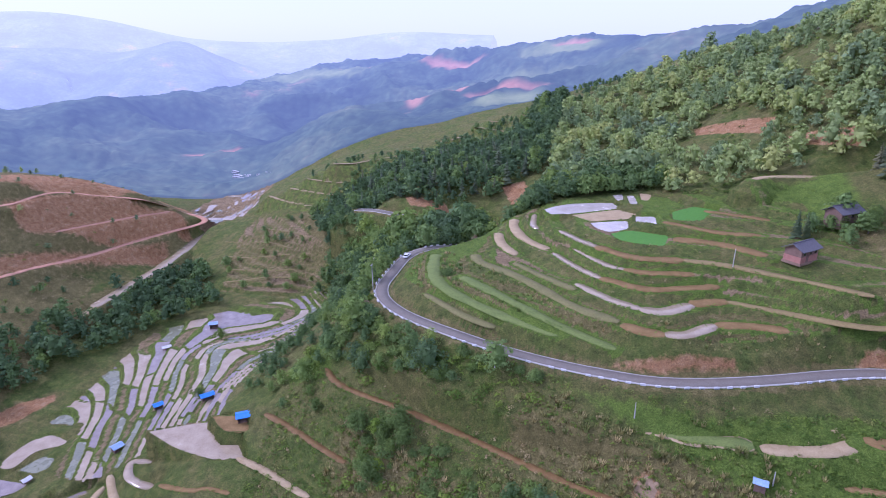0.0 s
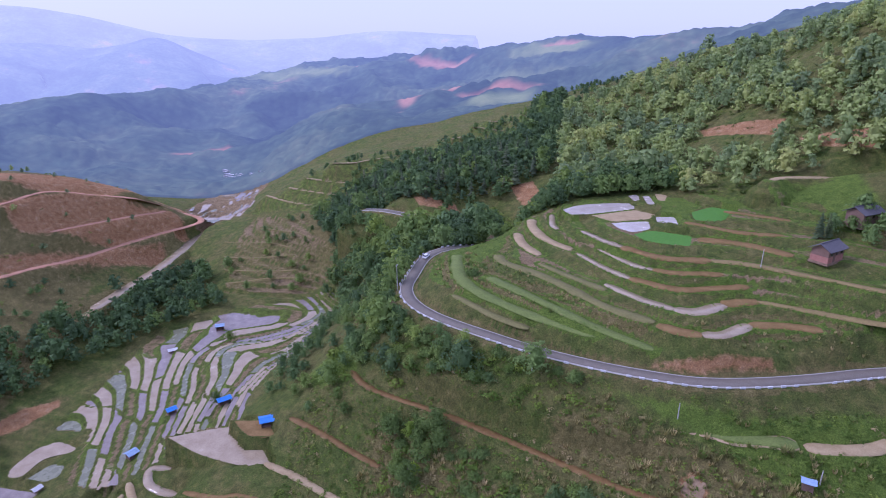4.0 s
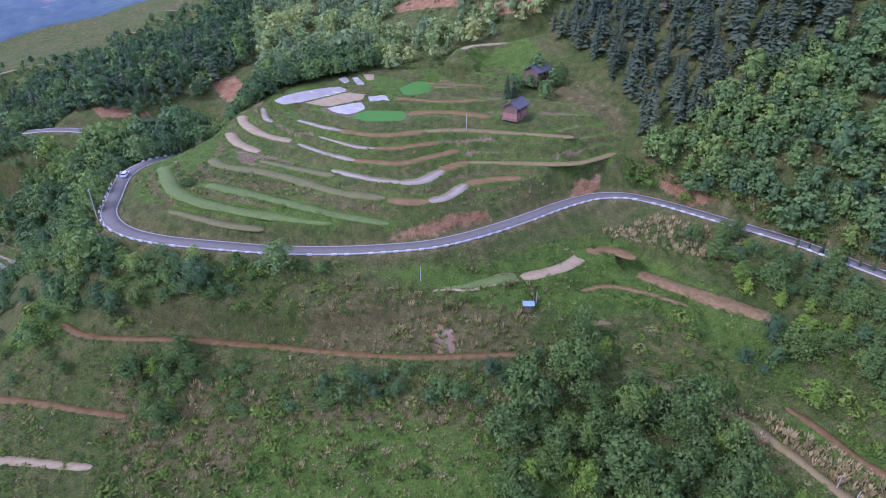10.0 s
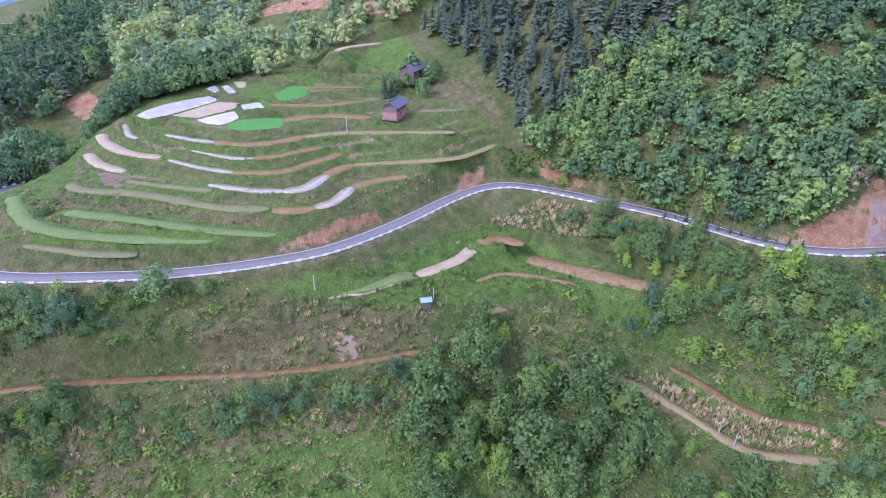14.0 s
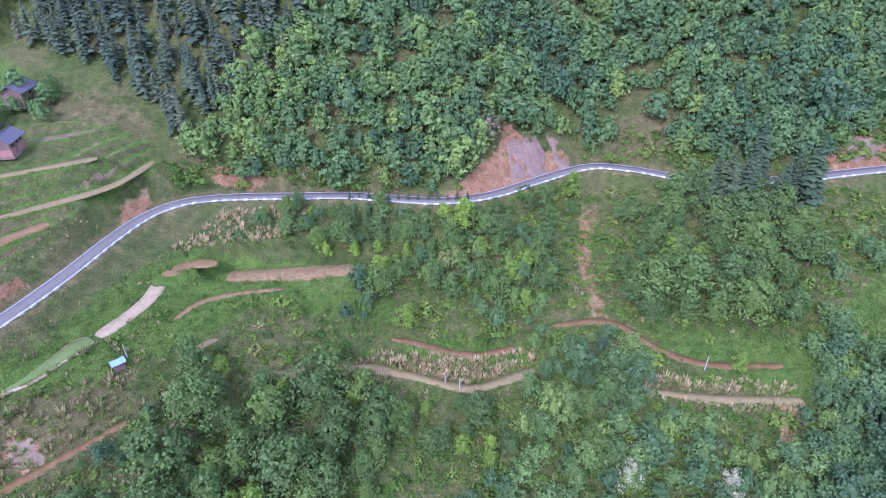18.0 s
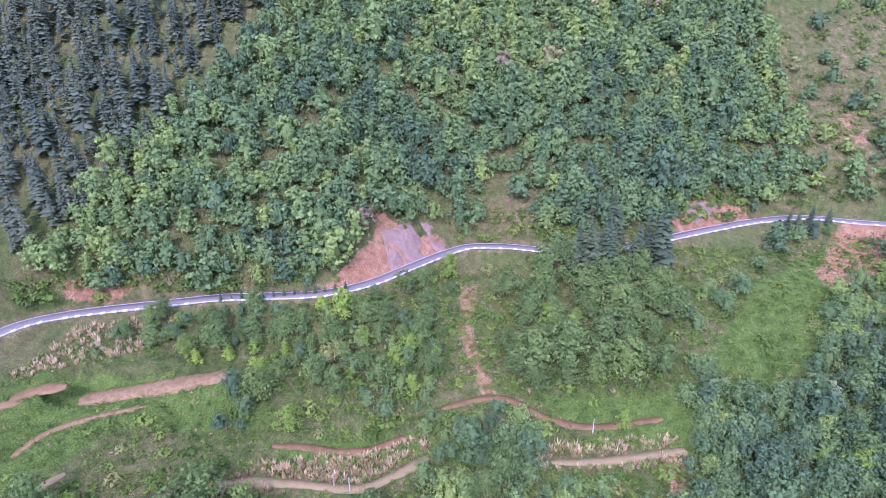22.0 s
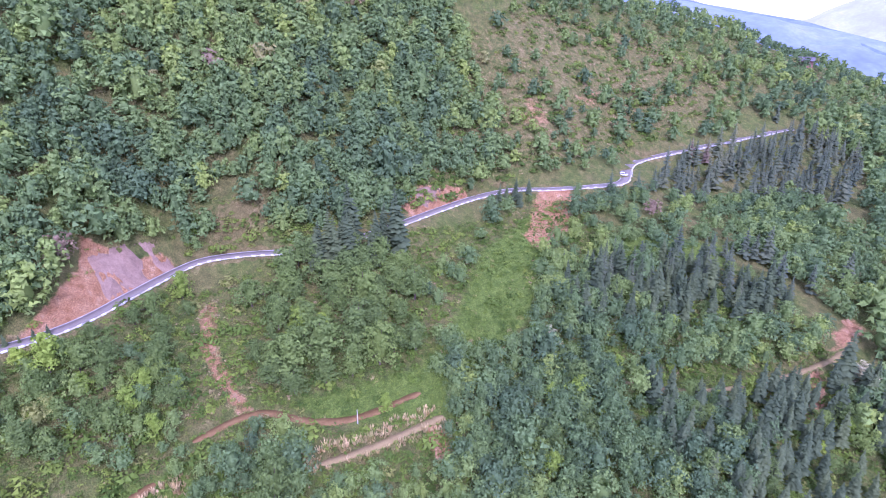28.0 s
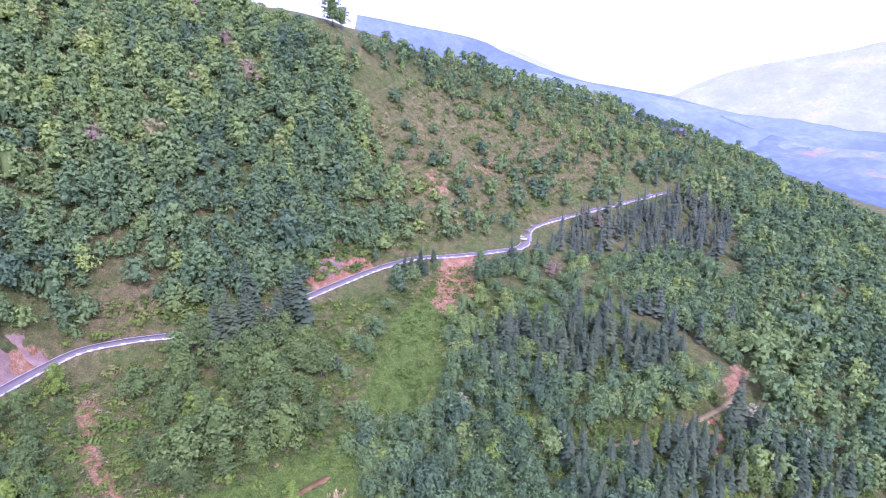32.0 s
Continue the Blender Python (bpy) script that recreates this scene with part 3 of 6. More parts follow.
FIELDS = [
    ("pond", [(38.7, 214.5), (44, 219), (50.5, 222), (60, 223), (67.5, 222), (66, 214.5), (56, 211), (46.9, 208.4), (40.3, 208.2)]),
    ("pale", [(47.4, 206.6), (56, 209.5), (65.6, 212.6), (71, 206.3), (66, 200.9), (59, 199.6), (52.7, 199)]),
    ("pond", [(51.9, 196.8), (58, 198), (65, 198), (64, 193), (62.5, 189.6), (55.7, 186.8), (52.6, 191)]),
    ("pond", [(69.2, 201.3), (75.3, 200.4), (74, 194), (72.6, 189.5), (67.6, 194.5)]),
    ("rice", [(55.6, 185.0), (63.2, 188.2), (69, 185), (73.5, 181.5), (69.3, 173), (63, 174.5), (57.4, 178.4)]),
    ("rice", [(82.5, 202.2), (93.0, 208.3), (99, 202.5), (93, 195), (87.0, 189.5), (79.8, 193.2)]),
    ("pond", [(68.5, 229), (72.5, 230.5), (71, 223), (68.4, 221)]),
    ("pond", [(73.6, 227), (76.2, 227.3), (74, 215), (71.6, 215.6)]),
    ("pale", [(79.5, 229.5), (83, 226.5), (79, 218.2), (77, 219.2)]),
    ("water", [(-94, 156), (-80, 160), (-70, 160), (-64, 150), (-59, 140), (-70, 143), (-82, 148)]),
    ("mud", [(-74, 158), (-64, 158), (-60, 150), (-68, 151)]),
    ("lilac", [(-128.2, 152.5), (-134.7, 149.2), (-139.2, 140), (-139, 130.8), (-136.6, 122.1), (-134.7, 122.4), (-135.1, 130.3), (-132.2, 139.3), (-126.1, 149)]),
    ("water", [(-140.6, 181.5), (-148.2, 184.9), (-153.9, 181.3), (-156.3, 172.3), (-155.2, 167.4), (-150.6, 167.4), (-148.1, 175.6), (-140.1, 179.2)]),
    ("lilac", [(-156.5, 164.3), (-149.4, 162.6), (-142.4, 161), (-142.6, 158), (-148.8, 153.9), (-150.2, 145.9), (-150, 142), (-151.9, 142.8), (-154.8, 154.3)]),
    ("green_water", [(-147.5, 165.6), (-141, 164), (-138, 166.6), (-139, 171.4), (-143.6, 172.1)]),
]


def base(x, y):
    z = np.empty(x.shape)
    for s in range(0, len(x), 20000):
        z[s:s + 20000] = kernel(x[s:s + 20000], y[s:s + 20000]) @ WEIGHTS + 100
    r = np.hypot(x, y - 60)
    return z + fbm(x, y, 60, 3) * np.clip((r - 120) / 60, 0.6, 9)


def one(x, y):
    return float(base(np.array([float(x)]), np.array([float(y)]))[0])


STRIP_LINES = []
for surf, half, pts in STRIPS:
    p = curve([(x, y, one(x, y)) for x, y in pts], 1.0)
    p[:, 2] = p[:, 2].mean() if surf in ("water", "lilac", "pale", "furrow", "grass") and len(pts) < 7 else np.convolve(np.pad(p[:, 2], 12, "edge"), np.ones(25) / 25, "valid")
    STRIP_LINES.append((surf, half, p))
CONTOUR_LINES = [(surf, half, curve([(x, y, z + 0.03) for x, y in pts], 1.0)) for surf, half, z, pts in CONTOURS]
HILL_FIELD_LEVELS = [119.0, 119.0, 118.9, 119.7, 118.7, 121.0, 120.4, 120.6, 121.0]
FIELD_LEVELS = [(surf, poly, HILL_FIELD_LEVELS[n] if n < 9 else float(np.mean([one(x, y) for x, y in poly]))) for n, (surf, poly) in enumerate(FIELDS)]


def bench(x, y, z):
    """Height in a terraced stretch, with the step's number, the place across it (0 to 1) and the distance to a cross bund."""
    k, f, cross, on = np.zeros(x.shape), np.full(x.shape, 2.0), np.full(x.shape, 9.0), np.full(x.shape, -1)
    for n, (poly, step, level, length) in enumerate(TERRACED.values()):
        m = inside(x, y, poly, 2.5) * (z < 66 if length else 1)
        w = z + 0.5 * fbm(x, y, 16, 5, 2)
        kk = np.floor(w / step)
        ff = w / step - kk
        if n == 0:  # the hill's own levels: each lip lies half a metre of height below its strip
            lv = np.array(HILL_LEVELS)
            w = z + 0.12 * fbm(x, y, 16, 5, 2)
            kk = np.clip(np.searchsorted(lv - 0.5, w, side="right") - 1, 0, len(lv) - 2)
            ff = (w - lv[kk] + 0.5) / (lv[kk + 1] - lv[kk])
        h = step * (kk + np.clip((ff - level) / (1 - level), 0, 1))
        if n == 0:
            h = lv[kk] + (lv[kk + 1] - lv[kk]) * np.clip((ff - level) / (1 - level), 0, 1)
            kk = kk * 0
        bund = (0.42 if length else 0.2) * (1 - smooth(0.06, 0.14, ff))
        if length:
            s = (0.3 * x + 0.95 * y) / length + np.sin(kk * 12.9) * 3.7 + 0.25 * vnoise(x / 9, y / 9, 4)
            c = np.abs(s - np.round(s)) * length
            bund = np.maximum(bund, 0.36 * (1 - smooth(0.35, 0.8, c)) * (ff < level))
            use = m > 0.9
            cross = np.where(use, c, cross)
            k = np.where(use, kk * 1000 + np.round(s - 0.5) + 300, k)
        h = h + bund
        on = np.where(m > 0.9, n, on)
        f = np.where(m > 0.9, ff / level, f)
        z = z + m * (h - z)
    return z, k, f, cross, on


def cut_in(z, d, zr, half, up, down, reach):
    lift = np.maximum(d - half, 0)
    return np.where(d < reach, np.clip(z, zr - lift * down, zr + lift * up), z)


def land(x, y, more=False):
    """The height of the ground."""
    z, k, f, cross, on = bench(x, y, base(x, y))
    z = z + fbm(x, y, 7, 8, 3) * np.where(on == 1, 0.04, np.where((on == 0) & (f < 0.9), 0.06, 0.4))
    strip = np.full(x.shape, 99.0)
    for surf, half, line in STRIP_LINES:
        d, side, zr = near_line(x, y, line, 8)
        lip = 0.22 * (1 - smooth(0.0, 0.5, np.abs(d - half - 1.1)))
        z = cut_in(z, d, zr - 0.08, half + (1.0 if surf == "grass" else 0.75), 1.3, 1.0, 7) + np.where(d < 7, lip, 0)
        strip = np.minimum(strip, d - half)
    for surf, half, line in CONTOUR_LINES:
        d, side, zr = near_line(x, y, line, 5)
        z = cut_in(z, d, zr - 0.12, half + 0.45, 1.5, 1.1, 4.5) + np.where(d < 4.5, 0.22 * (1 - smooth(0.0, 0.45, np.abs(d - half - 0.55))), 0)
        strip = np.minimum(strip, d - half)
    for surf, poly, zf in FIELD_LEVELS:
        m = inside(x, y, poly, 1.6)
        z = np.where(m > 0.32, zf - 0.16, np.where(m > 0.03, zf + 0.2, z))
        strip = np.where(m > 0.1, -1, strip)
    road = np.full(x.shape, 99.0)
    for line in (ROAD_LINE, FAR_LINE):
        d, side, zr = near_line(x, y, line)
        z = cut_in(z, d, zr - 0.12, 3.2, 1.5, 0.95, 14)
        road = np.minimum(road, d)
    return (z, k, f, cross, on, strip, road) if more else z


def rim(x, y):
    """How far off the far hills begin."""
    az = np.degrees(np.arctan2(x, y - 60)) % 360
    return np.interp(np.where(az > 240, az - 360, az), [40, 75, 232], [455, 690, 690])


def far_height(x, y):
    """The hills behind the valley: they rise to their crest and fall away behind it."""
    r, az = np.hypot(x, y - 60), np.degrees(np.arctan2(x, y - 60)) % 360
    az = np.where(az > 240, az - 360, az)
    crest = np.interp(az, [-62, -36, -30, -24, -19, -15, -8, 0, 12, 28, 45, 80, 110], [700, 740, 800, 900, 1020, 1290, 1290, 1130, 1000, 820, 800, 1100, 1500])
    inner = rim(x, y)
    z = base(x, y) + 1 + fbm(x, y, 130, 31, 5) * np.clip((r - inner) / 30, 0, 7)
    z += (0.17 - np.abs(fbm(x, y, 190, 41, 4))) * 60 * np.clip((r - inner) / 160, 0, 1) * np.clip((crest - r) / 200, 0.05, 1)
    return z - 11 * np.clip((r - inner) / 120, 0, 1) - 300 * smooth(crest - 20, crest + 650, r)
# ---- the ground: one sheet to the horizon, finest where the camera passes ----
def spaced(lo, hi, fine, step, up_grow, down_grow):
    """Coordinates from lo to hi, step apart inside the stretch fine and ever wider outside it."""
    mid = list(np.arange(fine[0], fine[1], step))
    up, s = [fine[1]], step
    while up[-1] < hi:
        s *= up_grow
        up.append(up[-1] + s)
    dn, s = [fine[0] - step], step
    while dn[-1] > lo:
        s *= down_grow
        dn.append(dn[-1] - s)
    return np.array(dn[::-1] + mid + up)


def raw_mesh(name, co, faces, material, smooth_faces=False):
    """A mesh from arrays; all faces have the same number of corners."""
    n = faces.shape[1]
    me = bpy.data.meshes.new(name)
    me.vertices.add(len(co))
    me.vertices.foreach_set("co", np.ascontiguousarray(co, np.float32).ravel())
    me.loops.add(faces.size)
    me.loops.foreach_set("vertex_index", np.ascontiguousarray(faces, np.int32).ravel())
    me.polygons.add(len(faces))
    me.polygons.foreach_set("loop_start", np.arange(0, faces.size, n, dtype=np.int32))
    me.polygons.foreach_set("loop_total", np.full(len(faces), n, np.int32))
    if smooth_faces:
        me.polygons.foreach_set("use_smooth", np.ones(len(faces), bool))
    me.update(calc_edges=True)
    me.materials.append(material)
    return me


STEP = 0.86
xs = spaced(-2900, 2900, (-168, 180), STEP, 1.05, 1.04)
ys = spaced(-2900, 3000, (-60, 285), STEP, 1.03, 1.06)
ys = np.concatenate([ys[ys < -60], np.arange(-60, 85, 1.4), ys[ys >= 85]])
NX, NY = len(xs), len(ys)
X, Y = np.meshgrid(xs, ys)
gx, gy = X.ravel(), Y.ravel()
gz, gk, gf, gc, gon, gstrip, groad = land(gx, gy, True)
grim = rim(gx, gy)
gz = gz - 60 * smooth(grim + 7, grim + 185, np.hypot(gx, gy - 60)) - 200 * smooth(900, 1500, np.hypot(gx, gy - 60))
grid_i = np.arange(NX * NY).reshape(NY, NX)
quads = np.stack([grid_i[:-1, :-1], grid_i[:-1, 1:], grid_i[1:, 1:], grid_i[1:, :-1]], -1).reshape(-1, 4)
me = raw_mesh("ground", np.stack([gx, gy, gz], 1), quads, GROUND, True)
ground = tagged(new("ground", me), "green terraced mountain slopes of grass, scrub and red earth", "ground", kind="structure")

# bare red earth: plan outlines
EARTH = {
    "big_cut": [(146, 50), (151, 38), (165, 27), (181, 14), (184, 18), (177, 27), (178, 38), (168, 38), (158, 43)],
    "cut_banks": [(192, -70), (203, -92), (210, -95), (206, -72), (196, -62)],
    "slip": [(203, -122), (197, -138), (180, -124), (170, -108), (182, -106)],
    "scar": [(116, -44), (116, -50), (104, -50), (104, -45)],
    "bank_a": [(38, 129.5), (52, 124.8), (72, 124.6), (72, 127), (52, 127.5)],
    "bank_b": [(102, 127), (114, 126), (116, 129), (106, 130)],
    "bank_c": [(129, 117), (134, 106), (139, 100), (138, 108), (133, 119)],
    "gully": [(167, 9), (167, 3), (150, 4), (134, -1), (128, -4), (127, 1), (134, 5), (150, 10)],
    "patch": [(41, 106), (46, 106), (47, 101), (41, 100)],
    "north_a": [(126, 296), (146, 256), (138, 246), (122, 283)],
    "north_b": [(141, 240), (158, 216), (150, 206), (138, 230)],
    "ridge_patch": [(250, -165), (262, -176), (258, -192), (246, -180)],
    "ridge_red": [(236, -128), (250, -138), (246, -150), (230, -142)],
    "ridge_top_red": [(322, -60), (330, -80), (322, -84), (314, -66)],
    "clearing": [(30, 292), (42, 292), (44, 268), (34, 270)],
    "left_bank": [(-177, 187), (-171, 200), (-160, 208), (-158, 204), (-165, 190), (-173, 183)],
    "far_bank": [(-20, 290), (2, 282), (4, 276), (-16, 280)],
    "red_hill_a": [(-300, 330), (-262, 345), (-226, 368), (-194, 420), (-180, 414), (-212, 350), (-250, 320)],
    "red_hill_b": [(-220, 345), (-178, 384), (-166, 372), (-190, 335), (-225, 300), (-240, 310)],
    "red_hill_c": [(-175, 352), (-170, 340), (-196, 305), (-225, 262), (-232, 270), (-200, 318)],
    "path_patch": [(104, -176), (108, -178), (116, -196), (112, -200), (104, -188)],
    "low_scar": [(102, -165), (96, -168), (84, -148), (88, -145)],
    "ridge_scar": [(288, -20), (296, -22), (270, -26), (258, -24)],
}
OPEN_RIDGE = [(207, -72), (236, -96), (272, -116), (309, -171), (303, -237), (288, -319), (252, -267), (229, -187), (213, -145)]
DRY = {
    "open_ridge": OPEN_RIDGE,
    "bank_patch": [(196, 5), (203, -15), (187, -18), (185, 5)],
    "gully": [(166, 9), (166, 3), (150, 4), (134, -1), (126, -4), (125, 1), (134, 5), (150, 10)],
    "under_road": [(18, 124), (50, 108), (78, 99), (56, 95), (10, 116)],
    "low": [(-30, 140), (0, 118), (40, 92), (60, 84), (20, 84), (-30, 118)],
    "reed_a": [(84, 76), (96, 58), (104, 40), (112, 14), (104, 14), (92, 44), (78, 70)],
    "reed_b": [(112, -10), (120, -50), (114, -52), (108, -16)],
    "red_hill": [(-360, 290), (-300, 380), (-230, 430), (-180, 420), (-165, 350), (-220, 260), (-300, 240)],
    "valley_side": [(-200, 240), (-180, 310), (-150, 350), (-165, 300), (-170, 250)],
    "ravine": [(-120, 300), (-125, 345), (-90, 372), (-50, 330), (-55, 290), (-85, 282)],
    "left_bank": [(-179, 186), (-172, 201), (-157, 211), (-156, 204), (-164, 189), (-174, 181)],
    "left_fields": [(-280, 120), (-180, 120), (-172, 240), (-190, 300), (-240, 280), (-290, 200)],
    "hill_side": [(128, 134), (122, 160), (124, 185), (136, 160), (138, 138)],
}
GRASS = {
    "hill": [(0, 205), (10, 170), (40, 142), (70, 132), (110, 131), (126, 128), (122, 160), (120, 195), (95, 222), (40, 230)],
    "benches": [(28, 124), (60, 114), (92, 114), (108, 108), (122, 66), (110, 48), (96, 84), (60, 100)],
    "side": [(-54, 166), (-38, 178), (-34, 158), (-48, 158)],
    "hollow": [(178, -87), (194, -117), (180, -118), (140, -88), (126, -60), (116, -55), (120, -20), (130, -10), (135, -50), (149, -65)],
    "low_right": [(112, 30), (118, 10), (108, 10), (100, 45), (106, 55)],
    "slope": [(0, 112), (40, 86), (60, 60), (20, 60), (-20, 95)],
    "fir_clearing": [(164, -131), (172, -147), (156, -185), (144, -171), (156, -135)],
    "hill_top": [(108, 205), (140, 202), (132, 170), (110, 170)],
}
cover = np.zeros((len(gx), 4), np.float32)
close = np.nonzero(np.hypot(gx, gy - 60) < 600)[0]
cx, cy = gx[close], gy[close]
for ch, regions, soft in ((3, DRY, 9), (0, GRASS, 5), (1, EARTH, 1.6)):
    for name, poly in regions.items():
        wide = name.startswith("red_hill")
        cover[close, ch] = np.maximum(cover[close, ch], (0.9 if wide else 0.6 if name == "gully" else 1.0 if name in ("under_road", "low") else 0.5 if name in ("open_ridge", "ridge_red", "ridge_patch", "ridge_top_red") else 0.78) * inside(cx, cy, poly, 6 if wide else soft))
riser = (gf > 0.97) & (gf < 1.9) & (gon >= 0)
hill = gon == 0
flat_top = hill & ~riser
patchy = fbm(gx, gy, 14, 61, 2)
cover[flat_top, 0] = 1.25 - 1.1 * np.maximum(0, patchy[flat_top])
cover[flat_top, 3] = np.where(gz[flat_top] < 110, 0.3, 0)
muddy = flat_top & (gz > 110.5) & (gf > 0.15) & (gf < 0.8)
cover[muddy, 2] = np.clip(0.42 + 1.2 * fbm(gx[muddy], gy[muddy], 26, 67, 2), 0, 0.75)
bank = hill & riser
cover[bank, 0] = 0.0
cover[bank, 3] = np.where(gz[bank] < 110, 0.75, 0.15)
cover[(gon == 1), 0] = 0.5
cover[(gon == 1) & (gf > 0.25) & (gf < 0.9) & (gc > 1.2), 2] = 0.6
cover[(gon == 4), 2] = 0.7
cover[(gon == 2), 0] = 0.45
cover[(gon == 2) & riser, 3] = 0.7
ravine = (gon == 3)
cover[ravine, 3] = 0.8
cover[ravine & ~riser, 2] = np.clip(0.5 + 0.5 * fbm(gx[ravine & ~riser], gy[ravine & ~riser], 22, 63, 2), 0, 0.8)
cover[ravine & riser, 3] = 0.2
cover[(gstrip < 0.0) & (gon > 0), 2] = 0.6
edge = hill & (gstrip > 1.0) & (gstrip < 2.4)
cover[edge, 0] = 0.05
cover[edge, 3] = np.where(gz[edge] < 110, 0.8, 0.1)
lip = hill & (gstrip > -0.1) & (gstrip < 0.9)
cover[lip, 0] = 1.2
cover[lip, 2] = 0
cover[(groad > 2.5) & (groad < 4.0), 3] = 0.7
cover[groad < 4.5, 0] = 0
for surf, half, line in STRIP_LINES:
    if surf in ("turf", "straw") and line[0, 1] > 130:
        d, side, zr = near_line(gx, gy, line, 8)
        on_it = d < half + 0.3
        cover[on_it, 0] = 1.4 if surf == "turf" else 0.5
        cover[on_it, 3] = 0 if surf == "turf" else 0.75
lay = me.color_attributes.new("cover", "FLOAT_COLOR", "POINT")
lay.data.foreach_set("color", cover.ravel())

woods = np.zeros(len(cx))
for poly in ([(128, 127), (200, 90), (300, 20), (330, -60), (300, -110), (206, -112), (178, -23), (181, 10), (146, 48), (138, 94)], [(52, 290), (86, 420), (230, 330), (160, 200), (60, 240)]):
    woods = np.maximum(woods, inside(cx, cy, poly, 5))
cover[close, 0] = np.maximum(cover[close, 0], 0.5 * woods)

# ---- standing water in the valley paddies, one field at a time ----
ok = (gon == 1) & (gf > 0.02) & (gf < 1.2) & (gc > 0.1) & (gstrip > 0.5)
ok4 = (gon == 4) & (gf > 0.05) & (gf < 1.12) & (gc > 0.25)
steps = [v[1] for v in TERRACED.values()]
count = 0
for region, use in ((1, ok), (4, ok4)):
    q = quads[(use[quads].all(1))]
    key = gk[q[:, 0]]
    for kk in np.unique(key):
        sel = q[key == kk]
        dry = math.sin(kk * 7.31) * 0.5 + 0.5
        if len(sel) < 8 or dry < 0.1:
            continue
        used, inv = np.unique(sel, return_inverse=True)
        level = math.floor(kk / 1000) * steps[region] + 0.14
        co = np.stack([gx[used], gy[used], np.full(len(used), level)], 1)
        wm = raw_mesh("paddy_water", co, inv.reshape(-1, 4), (WATER, WATER_BLUE, WATER_GREEN)[0 if dry < 0.66 else 1 if dry < 0.95 else 2])
        tagged(new("paddy_water", wm), ("shallow brown water in a flooded rice paddy", "shallow lilac-grey water in a flooded rice paddy", "flooded rice paddy with green seedlings")[0 if dry < 0.66 else 1 if dry < 0.95 else 2], "paddy water", "flooded valley paddies", "structure")
        count += 1
# ---- hills far behind the valley ----
def canopy(x, y, gap, seed):
    """Domes of tree crowns about gap apart: 1 over a crown's middle, 0 between crowns."""
    best = np.full(x.shape, 9.0)
    cx_, cy_ = np.floor(x / gap), np.floor(y / gap)
    for a in (-1, 0, 1):
        for b in (-1, 0, 1):
            ix, iy = cx_ + a, cy_ + b
            h = np.sin(ix * 127.1 + iy * 311.7 + seed) * 43758.5453
            g = np.sin(ix * 269.5 + iy * 183.3 + seed) * 43758.5453
            best = np.minimum(best, np.hypot(x / gap - ix - (h - np.floor(h)), y / gap - iy - (g - np.floor(g))))
    return np.clip(1 - best * best, 0, 1)


# open ground on the far hills: red earth and pale meadow, as plan ellipses (place, half-axes, turn)
FAR_RED = [(-60, 640, 34, 9, 35), (-30, 690, 12, 26, 10), (30, 700, 70, 10, 18), (70, 655, 40, 9, -15), (-150, 1110, 60, 12, -20), (10, 985, 60, 10, -25), (190, 880, 30, 8, -30), (-250, 640, 30, 7, 20)]
FAR_MEADOW = [(-230, 1080, 110, 40, -15), (-300, 1170, 60, 30, 0), (110, 800, 70, 30, -20), (180, 870, 60, 20, -35), (60, 610, 40, 18, 20)]


def ellipses(x, y, table):
    out = np.zeros(x.shape)
    for px, py, a, b, turn in table:
        c, n = math.cos(radians(turn)), math.sin(radians(turn))
        u, v = ((x - px) * c + (y - py) * n) / a, (-(x - px) * n + (y - py) * c) / b
        out = np.maximum(out, 1 - smooth(0.5, 1.3, np.hypot(u, v) + 0.5 * fbm(x, y, 30, 77, 3)))
    return out


def far_hills(name, outer, label):
    rr = np.geomspace(455, outer, 230)
    aa = np.radians(np.concatenate([np.linspace(-62, -44, 40), np.linspace(-43.8, 42, 560), np.linspace(42.6, 232, 150)]))
    R, A = np.meshgrid(rr, aa)
    x, y = (R * np.sin(A)).ravel(), (60 + R * np.cos(A)).ravel()
    inner = rim(x, y)
    r = R.ravel() + (inner - 455) * np.clip((outer - R.ravel()) / (outer - 455), 0, 1)
    x, y = x * r / R.ravel(), 60 + (y - 60) * r / R.ravel()
    z = far_height(x, y)
    red, meadow = ellipses(x, y, FAR_RED), ellipses(x, y, FAR_MEADOW)
    z += 5.5 * canopy(x, y, 11.0, 3) * (1 - np.maximum(red, meadow)) * np.clip((r - inner) / 30, 0, 1) * np.clip(0.7 + 2.2 * fbm(x, y, 60, 19, 2), 0.1, 1.2)
    z = np.where(r < inner * 1.001, z - 9, z)
    i = np.arange(R.size).reshape(R.shape)
    f = np.stack([i[:-1, :-1], i[:-1, 1:], i[1:, 1:], i[1:, :-1]], -1).reshape(-1, 4)
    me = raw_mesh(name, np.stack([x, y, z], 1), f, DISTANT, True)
    lay = me.color_attributes.new("cover", "FLOAT_COLOR", "POINT")
    lay.data.foreach_set("color", np.stack([red, meadow, np.zeros(len(x)), np.ones(len(x))], 1).astype(np.float32).ravel())
    return tagged(new(name, me), label, "hills", kind="structure")


